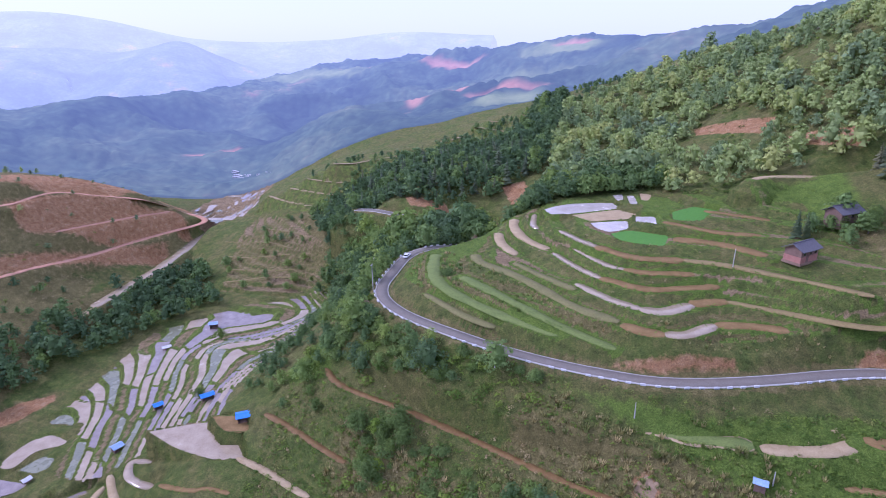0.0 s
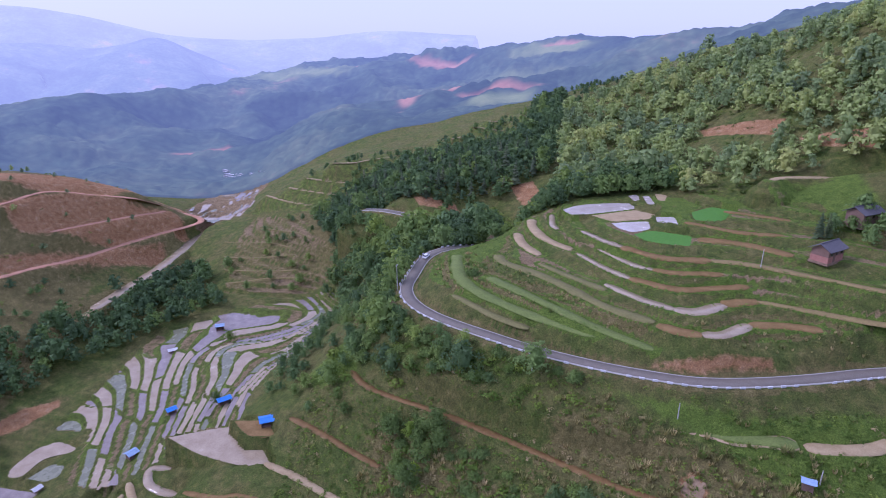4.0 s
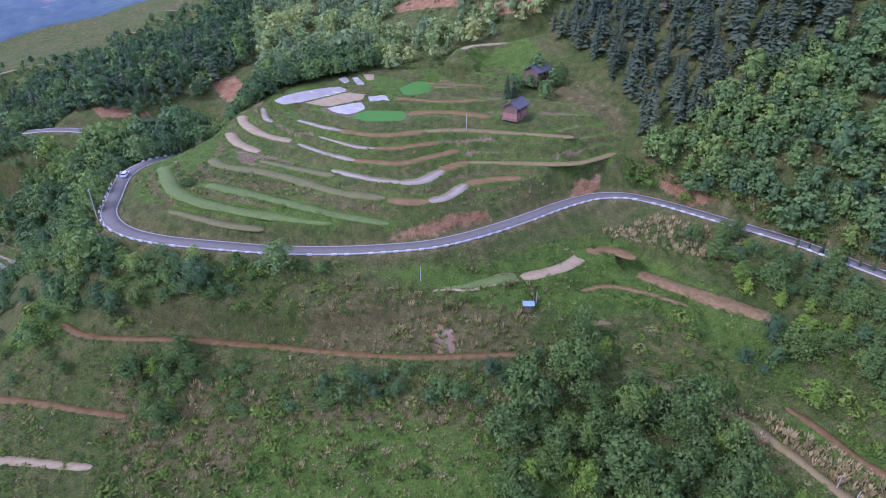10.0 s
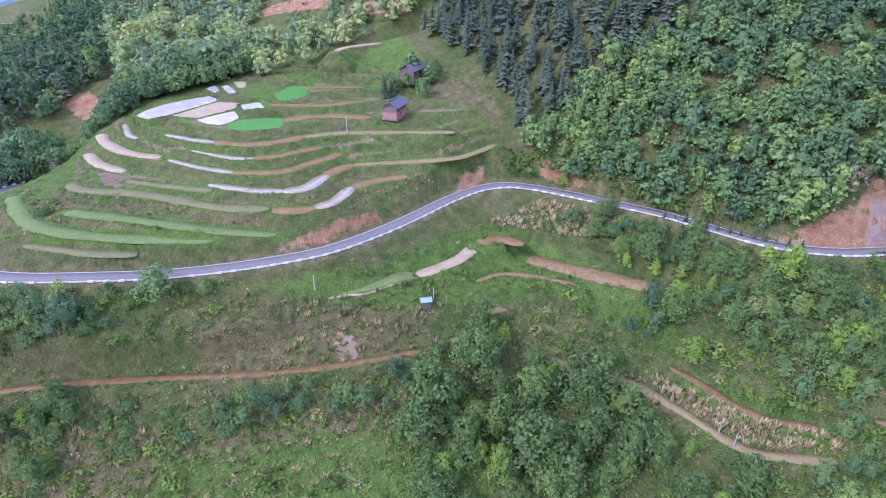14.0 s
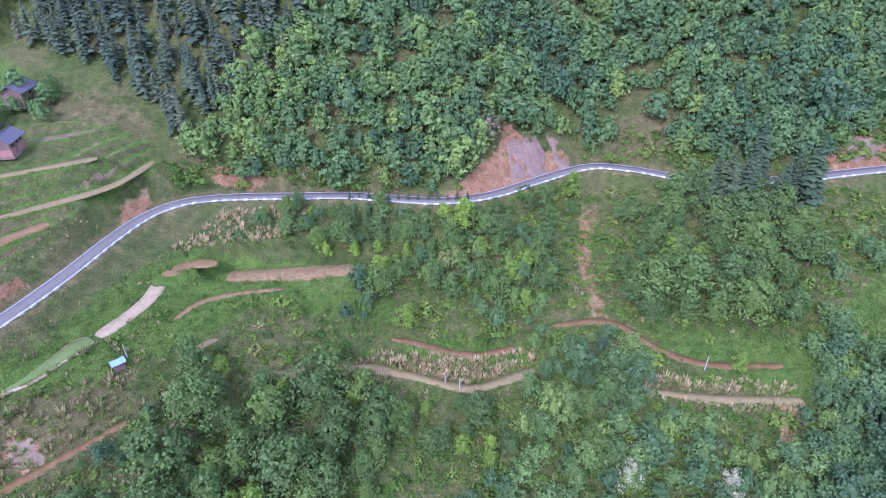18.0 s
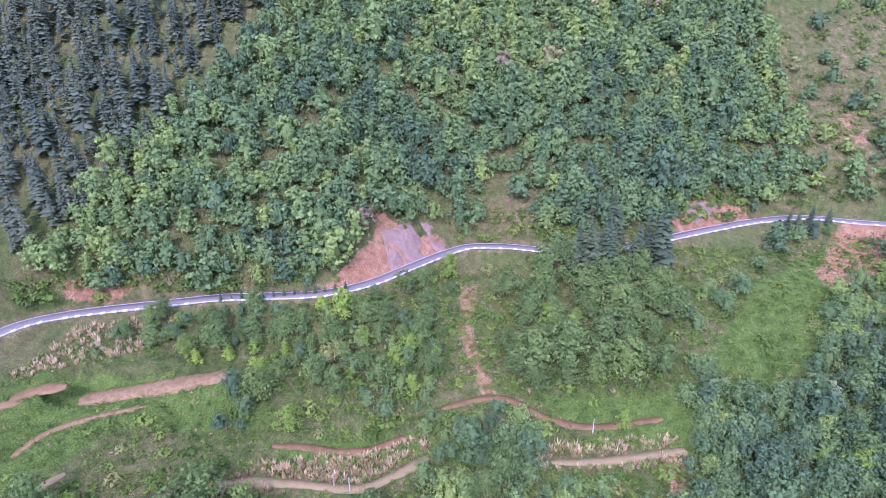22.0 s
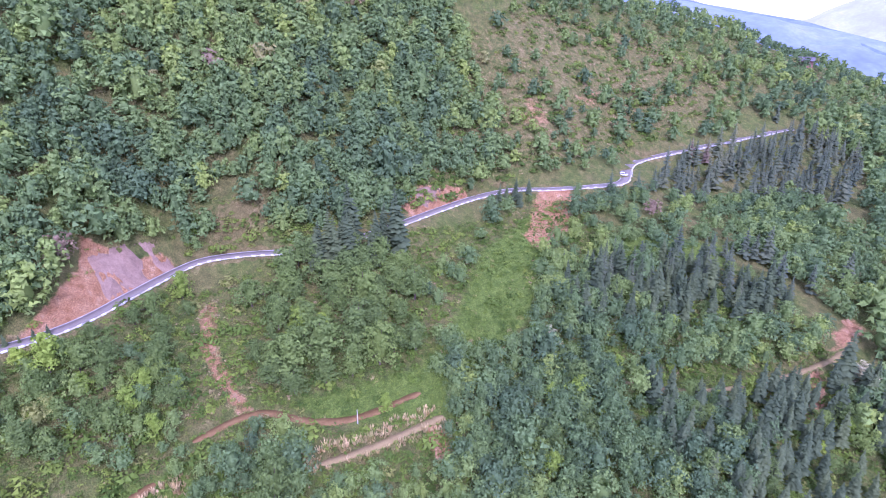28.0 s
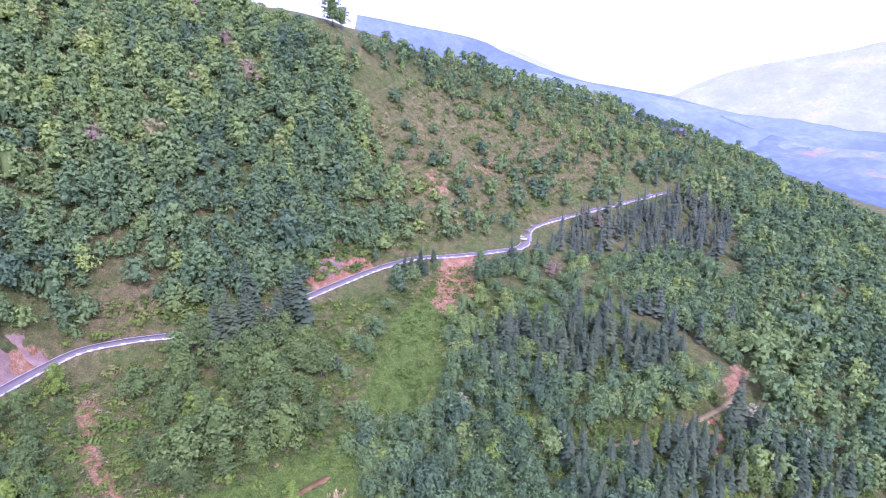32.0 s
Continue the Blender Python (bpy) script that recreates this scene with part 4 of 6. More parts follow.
def mountain_range(name, crest, depth, foot, rough, material, seed, label):
    """A long ridge: its crest line, and slopes that fall to the foot on both sides."""
    line = curve(crest, 25.0)
    tan = np.gradient(line[:, :2], axis=0)
    tan /= np.linalg.norm(tan, axis=1)[:, None]
    nrm = np.stack([tan[:, 1], -tan[:, 0]], 1)
    s = np.linspace(-1, 1, 41)
    x = line[:, 0][:, None] + nrm[:, 0][:, None] * s * depth
    y = line[:, 1][:, None] + nrm[:, 1][:, None] * s * depth
    z = foot + (line[:, 2][:, None] - foot) * (1 - np.abs(s)) ** 0.9
    z = z + fbm(x.ravel(), y.ravel(), depth * 0.45, seed, 5).reshape(z.shape) * rough * np.clip(np.abs(s) * 6, 0.12, 1)
    i = np.arange(x.size).reshape(x.shape)
    f = np.stack([i[:-1, :-1], i[:-1, 1:], i[1:, 1:], i[1:, :-1]], -1).reshape(-1, 4)
    return tagged(new(name, raw_mesh(name, np.stack([x.ravel(), y.ravel(), z.ravel()], 1), f, material, True)), label, "mountains", kind="structure")


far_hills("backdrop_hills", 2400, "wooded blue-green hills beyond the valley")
far_rng = np.random.default_rng(11)
for k in range(26):
    a, b = far_rng.uniform(0, 1), far_rng.uniform(0, 1)
    px, py = -214 + 62 * a + 10 * b, 592 - 66 * a - 24 * b
    n, w = far_rng.uniform(3, 7), far_rng.uniform(1.2, 2.4)
    t = np.linspace(0, 2 * np.pi, 9)[:-1]
    u, v = n * np.cos(t) * (1 + 0.2 * np.sin(3 * t + k)), w * np.sin(t) * (1 + 0.25 * np.cos(2 * t + k))
    c, q = math.cos(radians(-40 + 14 * b)), math.sin(radians(-40 + 14 * b))
    x, y = px + u * c - v * q, py + u * q + v * c
    top = float(far_height(x, y).max()) + 1.2
    co = np.concatenate([np.stack([x, y, np.full(8, top)], 1), np.stack([x, y, np.full(8, top - 2)], 1)])
    ring = np.arange(8)
    fm = raw_mesh("paddy_water", co, np.concatenate([np.stack([ring, (ring + 1) % 8, (ring + 1) % 8 + 8, ring + 8], 1), [[0, 1, 2, 3], [0, 3, 4, 7], [4, 5, 6, 7]]]), SKY_WHITE_WATER)
    tagged(new("paddy_water", fm), "bright flooded paddy far up the valley", "paddy water", "far valley paddies", "structure")
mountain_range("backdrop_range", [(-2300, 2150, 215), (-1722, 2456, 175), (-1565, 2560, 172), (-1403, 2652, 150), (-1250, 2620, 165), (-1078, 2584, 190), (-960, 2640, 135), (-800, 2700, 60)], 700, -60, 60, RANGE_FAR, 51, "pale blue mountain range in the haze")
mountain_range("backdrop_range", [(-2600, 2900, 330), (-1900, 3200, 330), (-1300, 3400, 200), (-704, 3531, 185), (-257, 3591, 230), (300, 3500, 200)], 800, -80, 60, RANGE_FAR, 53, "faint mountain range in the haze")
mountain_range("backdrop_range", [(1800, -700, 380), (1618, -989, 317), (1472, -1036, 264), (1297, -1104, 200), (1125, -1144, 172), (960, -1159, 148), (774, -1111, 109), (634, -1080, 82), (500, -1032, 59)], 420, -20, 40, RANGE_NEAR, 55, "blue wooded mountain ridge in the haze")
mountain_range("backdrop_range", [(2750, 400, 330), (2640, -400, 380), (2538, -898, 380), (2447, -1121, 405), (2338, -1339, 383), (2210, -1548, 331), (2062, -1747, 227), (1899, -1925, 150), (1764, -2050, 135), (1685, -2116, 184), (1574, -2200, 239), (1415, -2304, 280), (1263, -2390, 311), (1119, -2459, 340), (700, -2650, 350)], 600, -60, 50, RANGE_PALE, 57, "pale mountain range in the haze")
# ---- the road, its edges, and the strips and fields on the slopes ----
def loft(name, line, section, material, close=False, widths=None):
    """A mesh that carries a cross-section (offset to the right, height) along a line."""
    tan = np.gradient(line[:, :2], axis=0)
    tan /= np.linalg.norm(tan, axis=1)[:, None] + 1e-9
    nrm = np.stack([tan[:, 1], -tan[:, 0]], 1)
    w = np.ones(len(line)) if widths is None else widths
    rows = [np.concatenate([line[:, :2] + nrm * (off * w)[:, None], (line[:, 2] + dz)[:, None]], 1) for off, dz in section]
    co = np.stack(rows, 1).reshape(-1, 3)
    m, n = len(section), len(line)
    i = np.arange(n * m).reshape(n, m)
    f = np.stack([i[:-1, :-1], i[1:, :-1], i[1:, 1:], i[:-1, 1:]], -1).reshape(-1, 4)
    return raw_mesh(name, co, f, material)


for line, text in ((ROAD_LINE, "narrow grey asphalt mountain road curving along the hillside"), (FAR_LINE, "narrow grey asphalt road crossing the ravine")):
    road = tagged(new("road", loft("road", line, [(-1.85, -0.3), (-1.85, 0.06), (0, 0.1), (1.85, 0.06), (1.85, -0.3)], ASPHALT)), text, "road", kind="structure")
    for s, wd in ((-1, 0.22), (1, 0.3)):
        a, b = s * 1.85, s * (1.85 + wd)
        lo, hi = min(a, b), max(a, b)
        k = new("kerb", loft("kerb", line, [(lo, -0.5), (lo, 0.13), (hi, 0.13), (hi, -0.7)], CONCRETE))
        k.parent = road

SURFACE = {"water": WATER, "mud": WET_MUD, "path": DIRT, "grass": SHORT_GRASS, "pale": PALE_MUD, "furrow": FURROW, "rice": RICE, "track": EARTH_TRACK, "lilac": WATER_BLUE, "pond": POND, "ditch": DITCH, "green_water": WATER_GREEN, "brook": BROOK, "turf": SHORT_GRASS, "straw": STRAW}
TEXT = {"water": ("terrace_paddy", "narrow terrace paddy with shallow brown water", "terrace paddy"), "mud": ("terrace_paddy", "narrow muddy orange terrace paddy", "terrace paddy"),
        "path": ("footpath", "worn earth footpath along the slope", "footpath"), "grass": ("terrace_field", "narrow grassy terrace field", "terrace field"),
        "pale": ("terrace_paddy", "pale grey drained terrace paddy", "terrace paddy"), "furrow": ("terrace_paddy", "ploughed wet brown terrace paddy", "terrace paddy"),
        "turf": ("terrace_field", "level terrace of short bright green grass", "terrace field"), "straw": ("terrace_field", "level terrace of short yellowed grass", "terrace field"),
        "track": ("dirt_track", "orange earth track winding over the red hill", "track"),
        "ditch": ("water_channel", "narrow muddy brown channel along the slope", "channel"),
        "pond": ("terrace_paddy", "flooded paddy with milky bright water", "terrace paddy"), "lilac": ("terrace_paddy", "flooded paddy with lilac-grey water", "terrace paddy"), "green_water": ("terrace_paddy", "flooded paddy with pale green seedlings", "terrace paddy"),
        "brook": ("brook", "shallow grey stony brook in the valley floor", "brook"),
        "rice": ("seedling_bed", "bright green rice seedling bed", "seedling bed")}
for surf, half, line in STRIP_LINES + CONTOUR_LINES:
    name, text, cat = TEXT[surf]
    n = len(line)
    w = (half + 0.25) * (1 + 0.22 * vnoise(np.arange(n) / 6.0, np.full(n, half * 7), 3)) * np.clip(np.minimum(np.arange(n), n - 1 - np.arange(n)) / 3.0 + 0.45, 0, 1)
    tagged(new(name, loft(name, line, [(-1, -0.2), (-0.96, 0.03), (0, 0.04), (0.96, 0.03), (1, -0.2)], SURFACE[surf], widths=w)), text, cat, "terraced strips", "structure")
    if surf == "grass":  # its low pale bund all round
        tagged(new("bund", loft("bund", line, [(-1.28, -0.2), (-1.24, 0.015), (1.24, 0.015), (1.28, -0.2)], PALE_MUD, widths=w)), "low pale earth bund round a grassy terrace", "bund", kind="structure")
for surf, poly, z in FIELD_LEVELS:
    name, text, cat = TEXT[surf]
    c = np.mean(poly, axis=0)
    bm = bmesh.new()
    ring = curve(list(poly) + [poly[0]], 1.0)[:-1]
    top = [bm.verts.new((x, y, z + 0.02)) for x, y in ring]
    bm.faces.new(top)
    bmesh.ops.triangulate(bm, faces=bm.faces)
    fm = bpy.data.meshes.new(name)
    bm.to_mesh(fm)
    bm.free()
    fm.materials.append(SURFACE[surf])
    tagged(new(name, fm), text.replace("narrow ", "wide "), cat, "terraced fields", "structure")
# ---- bare rock in the road cuts: rough slabs over the earth ----
def drape(name, poly, material, lift, text, cell=0.5):
    """A rough sheet that follows the ground inside a plan outline, its rim sunk into it."""
    p = np.array(poly, float)
    lo, hi = p.min(0) - 1, p.max(0) + 1
    a, b = np.arange(lo[0], hi[0], cell), np.arange(lo[1], hi[1], cell)
    A, B = np.meshgrid(a, b)
    x, y = A.ravel() + 0.3 * vnoise(A.ravel(), B.ravel(), 3), B.ravel() + 0.3 * vnoise(A.ravel(), B.ravel(), 4)
    m = inside(x, y, poly, 1.5)
    blocks = np.round(vnoise(x / 2.2, y / 2.2, 12) * 3) / 3
    z = land(x, y) + np.where(m > 0.1, m * (lift + 0.7 * blocks + 1.1 * fbm(x, y, 4, 15, 4)), -0.8)
    i = np.arange(A.size).reshape(A.shape)
    f = np.stack([i[:-1, :-1], i[:-1, 1:], i[1:, 1:], i[1:, :-1]], -1).reshape(-1, 4)
    f = f[(m[f] > 0.02).any(1)]
    return tagged(new(name, raw_mesh(name, np.stack([x, y, z], 1), f, material)), text, "rock face", kind="structure")


drape("rock_face", [(164, 31), (173, 23), (181, 16), (184, 20), (179, 28), (172, 35)], ROCK, 0.25, "bare grey rock face of the road cut")
drape("rock_face", [(197, -70), (202, -80), (207, -80), (203, -70)], ROCK, 0.2, "pale bare rock bank above the road")
drape("rubble_patch", [(42, 103.6), (44.5, 104.6), (46, 103), (45, 100.6), (42.6, 100.4)], PALE_ROCK, 0.05, "pale heap of broken stone on the slope", 0.4)
# ---- trees and scrub ----
rng = np.random.default_rng(7)


def halves(f):
    """Four-sided faces as triangles."""
    return np.concatenate([f[:, :3], f[:, [0, 2, 3]]])


def tube(a, b, ra, rb, sides=5):
    a, b = np.array(a, float), np.array(b, float)
    d = (b - a) / (np.linalg.norm(b - a) + 1e-9)
    u = np.cross(d, (0.3, 0.9, 0.2))
    u /= np.linalg.norm(u)
    v = np.cross(d, u)
    t = np.arange(sides) * 2 * np.pi / sides
    ring = np.cos(t)[:, None] * u + np.sin(t)[:, None] * v
    co = np.concatenate([a + ring * ra, b + ring * rb])
    i = np.arange(sides)
    j = (i + 1) % sides
    return co, halves(np.stack([i, j, j + sides, i + sides], 1))


def cards(centres, out, size, flat=0.5):
    """Small leaf sprays, three-cornered, facing roughly along out."""
    n = len(centres)
    nrm = out + rng.normal(0, flat, (n, 3))
    nrm /= np.linalg.norm(nrm, axis=1)[:, None] + 1e-9
    u = np.cross(nrm, rng.normal(0, 1, (n, 3)))
    u /= np.linalg.norm(u, axis=1)[:, None] + 1e-9
    v = np.cross(nrm, u)
    s = (size * rng.uniform(0.6, 1.3, n))[:, None]
    k = s * rng.uniform(0.45, 0.85, (n, 1))
    co = np.stack([centres - u * s, centres + u * s * 0.7 + v * k, centres + u * s * 0.5 - v * k - nrm * s * 0.15], 1).reshape(-1, 3)
    return co, np.arange(3 * n).reshape(n, 3)


def join(parts):
    co, fa, k = [], [], 0
    for c, f in parts:
        co.append(c)
        fa.append(f + k)
        k += len(c)
    return np.concatenate(co), np.concatenate(fa)


def crown_core(height, base_h, radius):
    """The dense inside of a crown: a lumpy hull, well within the leaves."""
    rings, sides = (0.06, 0.28, 0.52, 0.76), 5
    a = np.arange(sides) * 2 * np.pi / sides
    p = np.concatenate([np.stack([np.cos(a + h) * radius(h) * 0.36, np.sin(a + h) * radius(h) * 0.36, np.full(sides, base_h + (height - base_h) * h)], 1) * (rng.uniform(0.8, 1.2, (sides, 1)) * (1, 1, 0) + (0, 0, 1)) for h in rings])
    f = [[k * sides + o, k * sides + (o + 1) % sides, k * sides + sides + (o + 1) % sides, k * sides + sides + o] for k in range(len(rings) - 1) for o in range(sides)]
    return p, halves(np.array(f))


def broadleaf(height, clumps, per, size, wide=0.3, point=0.55):
    """Trunk and crown of a broadleaved tree: boughs that end in domed clumps of leaves."""
    base_h = height * rng.uniform(0.14, 0.24)
    cr, lean = height * wide, rng.normal(0, 0.05, 2) * height

    def radius(h):
        return cr * 1.22 * min(1.0, (h + 0.14) / 0.4) ** 0.7 * max(0.02, 1 - h) ** point
    wood = [tube((0, 0, -0.8), (0, 0, base_h), height * 0.026, height * 0.02, 6), tube((0, 0, base_h), (lean[0], lean[1], height * 0.9), height * 0.02, height * 0.005)]
    crown = [crown_core(height, base_h, radius)]
    turn = rng.uniform(0, 6.28)
    for k in range(clumps):
        h = (k + 0.5) / clumps
        ang, rad = turn + k * 2.4 + rng.uniform(-0.5, 0.5), radius(h) * rng.uniform(0.3, 1.05)
        c = np.array([np.cos(ang) * rad + lean[0] * h, np.sin(ang) * rad + lean[1] * h, base_h + (height - base_h) * (0.05 + 0.9 * h) + rng.normal(0, 0.02) * height])
        r = cr * rng.uniform(0.26, 0.48) * (1.1 - 0.45 * h)
        if k % 4 == 0 and k < 16:
            wood.append(tube((0, 0, base_h + (height - base_h) * 0.7 * h), c, height * 0.011, height * 0.003, 4))
        d = rng.normal(0, 1, (per, 3))
        d /= np.linalg.norm(d, axis=1)[:, None]
        d[:, 2] = np.abs(d[:, 2]) - 0.2
        out = np.array([np.cos(ang), np.sin(ang), 0.6])
        crown.append(cards(c + d * r * rng.uniform(0.4, 1.2, (per, 1)) * (1, 1, 0.75), d * 0.8 + out * 0.5, size, 0.45))
    return join(wood), join(crown)


def conifer(height, tiers, arms):
    """Trunk and crown of a slender fir: whorls of drooping, roof-shaped sprays."""
    wood = [tube((0, 0, -0.8), (0, 0, height * 0.97), height * 0.016, 0.02)]
    n = tiers * arms
    t = np.repeat((np.arange(tiers) + 0.4) / tiers, arms) + rng.uniform(-0.4, 0.4, n) / tiers
    t = np.clip(t, 0, 0.985) ** 0.85
    ang = np.tile(np.arange(arms) * 2 * np.pi / arms, tiers) + np.repeat(rng.uniform(0, 6.28, tiers), arms) + rng.uniform(-0.3, 0.3, n)
    reach = height * (0.225 * (1 - t) ** 0.85 + 0.012) * rng.uniform(0.6, 1.15, n)
    d = np.stack([np.cos(ang), np.sin(ang), rng.uniform(-0.5, 0.05, n)], 1)
    w = np.stack([-np.sin(ang), np.cos(ang), np.zeros(n)], 1) * (reach * 0.37)[:, None]
    root = np.stack([np.zeros(n), np.zeros(n), height * (0.1 + 0.88 * t)], 1)
    mid = root + d * (reach * 0.55)[:, None]
    up = np.array((0, 0, 1.0)) * (reach * 0.16)[:, None]
    co = np.stack([root, mid + w - up, root + d * reach[:, None] - up * 0.4, mid - w - up, mid + up * 0.5], 1).reshape(-1, 3)
    q = np.arange(n)[:, None] * 5
    fa = np.concatenate([q + np.array([[0, 1, 4]]), q + np.array([[4, 1, 2]]), q + np.array([[4, 2, 3]]), q + np.array([[0, 4, 3]])])
    tip = tube((0, 0, height * 0.12), (0, 0, height), height * 0.05, 0.02, 5)
    return join(wood), join([tip, (co, fa)])


def bush(r, leaves, size):
    d = rng.normal(0, 1, (leaves, 3))
    d /= np.linalg.norm(d, axis=1)[:, None]
    d[:, 2] = np.abs(d[:, 2])
    c = d * r * rng.uniform(0.6, 1.1, (leaves, 1)) * (1, 1, 0.8)
    return cards(c, d + (0, 0, 0.4), size)


def blades(height, n):
    """A tuft of tall grass: narrow blades that lean outwards."""
    a, r = rng.uniform(0, 2 * np.pi, n), rng.uniform(0.05, 0.35, n) * height
    base_ = np.stack([np.cos(a) * r, np.sin(a) * r, np.full(n, -0.1)], 1)
    tip = base_ + np.stack([np.cos(a) * 0.35, np.sin(a) * 0.35, rng.uniform(0.7, 1.1, n)], 1) * height
    w = np.stack([-np.sin(a), np.cos(a), np.zeros(n)], 1) * 0.14 * height
    co = np.stack([base_ - w, base_ + w, tip], 1).reshape(-1, 3)
    return co, np.arange(3 * n).reshape(n, 3)


def scatter(poly, gap, keep=1.0):
    """Places about gap apart inside a plan polygon."""
    p = np.array(poly, float)
    lo, hi = p.min(0), p.max(0)
    gx_, gy_ = np.meshgrid(np.arange(lo[0], hi[0], gap), np.arange(lo[1], hi[1], gap))
    x, y = gx_.ravel() + rng.uniform(-0.5, 0.5, gx_.size) * gap, gy_.ravel() + rng.uniform(-0.5, 0.5, gx_.size) * gap
    ok = (inside(x, y, poly, 1.0) > 0.5) & (rng.uniform(0, 1, x.size) < keep)
    return x[ok], y[ok]


def settle(x, y, road_gap=5.0, strip_gap=1.2):
    z, k, f, c, on, strip, road = land(x, y, True)
    ok = (road > road_gap) & (strip > strip_gap)
    return x[ok], y[ok], z[ok]


def wood_mesh(name, templates, x, y, z, scale, tint, material):
    """Many trees of a far wood joined into one mesh; each keeps its own turn, size and tint."""
    cs, fs, ts, k = [], [], [], 0
    pick = rng.integers(0, len(templates), len(x))
    for n, (tc, tf) in enumerate(templates):
        s = np.nonzero(pick == n)[0]
        if not len(s):
            continue
        a = rng.uniform(0, 2 * np.pi, len(s))
        ca, sa, sc = np.cos(a)[:, None], np.sin(a)[:, None], scale[s][:, None]
        wide = sc * rng.uniform(0.85, 1.2, (len(s), 1))
        px = (tc[None, :, 0] * ca - tc[None, :, 1] * sa) * wide + x[s][:, None]
        py = (tc[None, :, 0] * sa + tc[None, :, 1] * ca) * wide + y[s][:, None]
        pz = tc[None, :, 2] * sc + z[s][:, None]
        cs.append(np.stack([px, py, pz], -1).reshape(-1, 3))
        fs.append((tf[None] + (np.arange(len(s)) * len(tc))[:, None, None] + k).reshape(-1, 3))
        ts.append(np.repeat(tint[s], len(tc)))
        k += len(s) * len(tc)
    me = raw_mesh(name, np.concatenate(cs), np.concatenate(fs), material)
    at = me.attributes.new("tint", "FLOAT", "POINT")
    at.data.foreach_set("value", np.concatenate(ts).astype(np.float32))
    return me


def tints(x, y, spread=0.22, scale=22.0, mid=0.42):
    return np.clip(mid + 0.45 * fbm(x, y, scale, 21, 2) + rng.normal(0, spread, len(x)), 0, 1)


FAR_BROAD = [broadleaf(8.6, 24, 14, 0.56, rng.uniform(0.38, 0.5), rng.uniform(0.3, 0.55))[1] for _ in range(9)]
FAR_FIR = [conifer(11.5, 12, 6)[1] for _ in range(6)]
FAR_COARSE = [broadleaf(8.4, 16, 10, 0.78, rng.uniform(0.36, 0.48), rng.uniform(0.3, 0.55))[1] for _ in range(7)]
THICKET = [bush(1.0, 64, 0.24) for _ in range(6)]
REED = [blades(1.0, 18) for _ in range(5)]
NEAR_BUSH = [broadleaf(8.6, 28, 19, 0.4, rng.uniform(0.42, 0.54), rng.uniform(0.28, 0.45))[1] for _ in range(8)]
TUFT = [bush(1.0, 16, 0.31) for _ in range(6)]

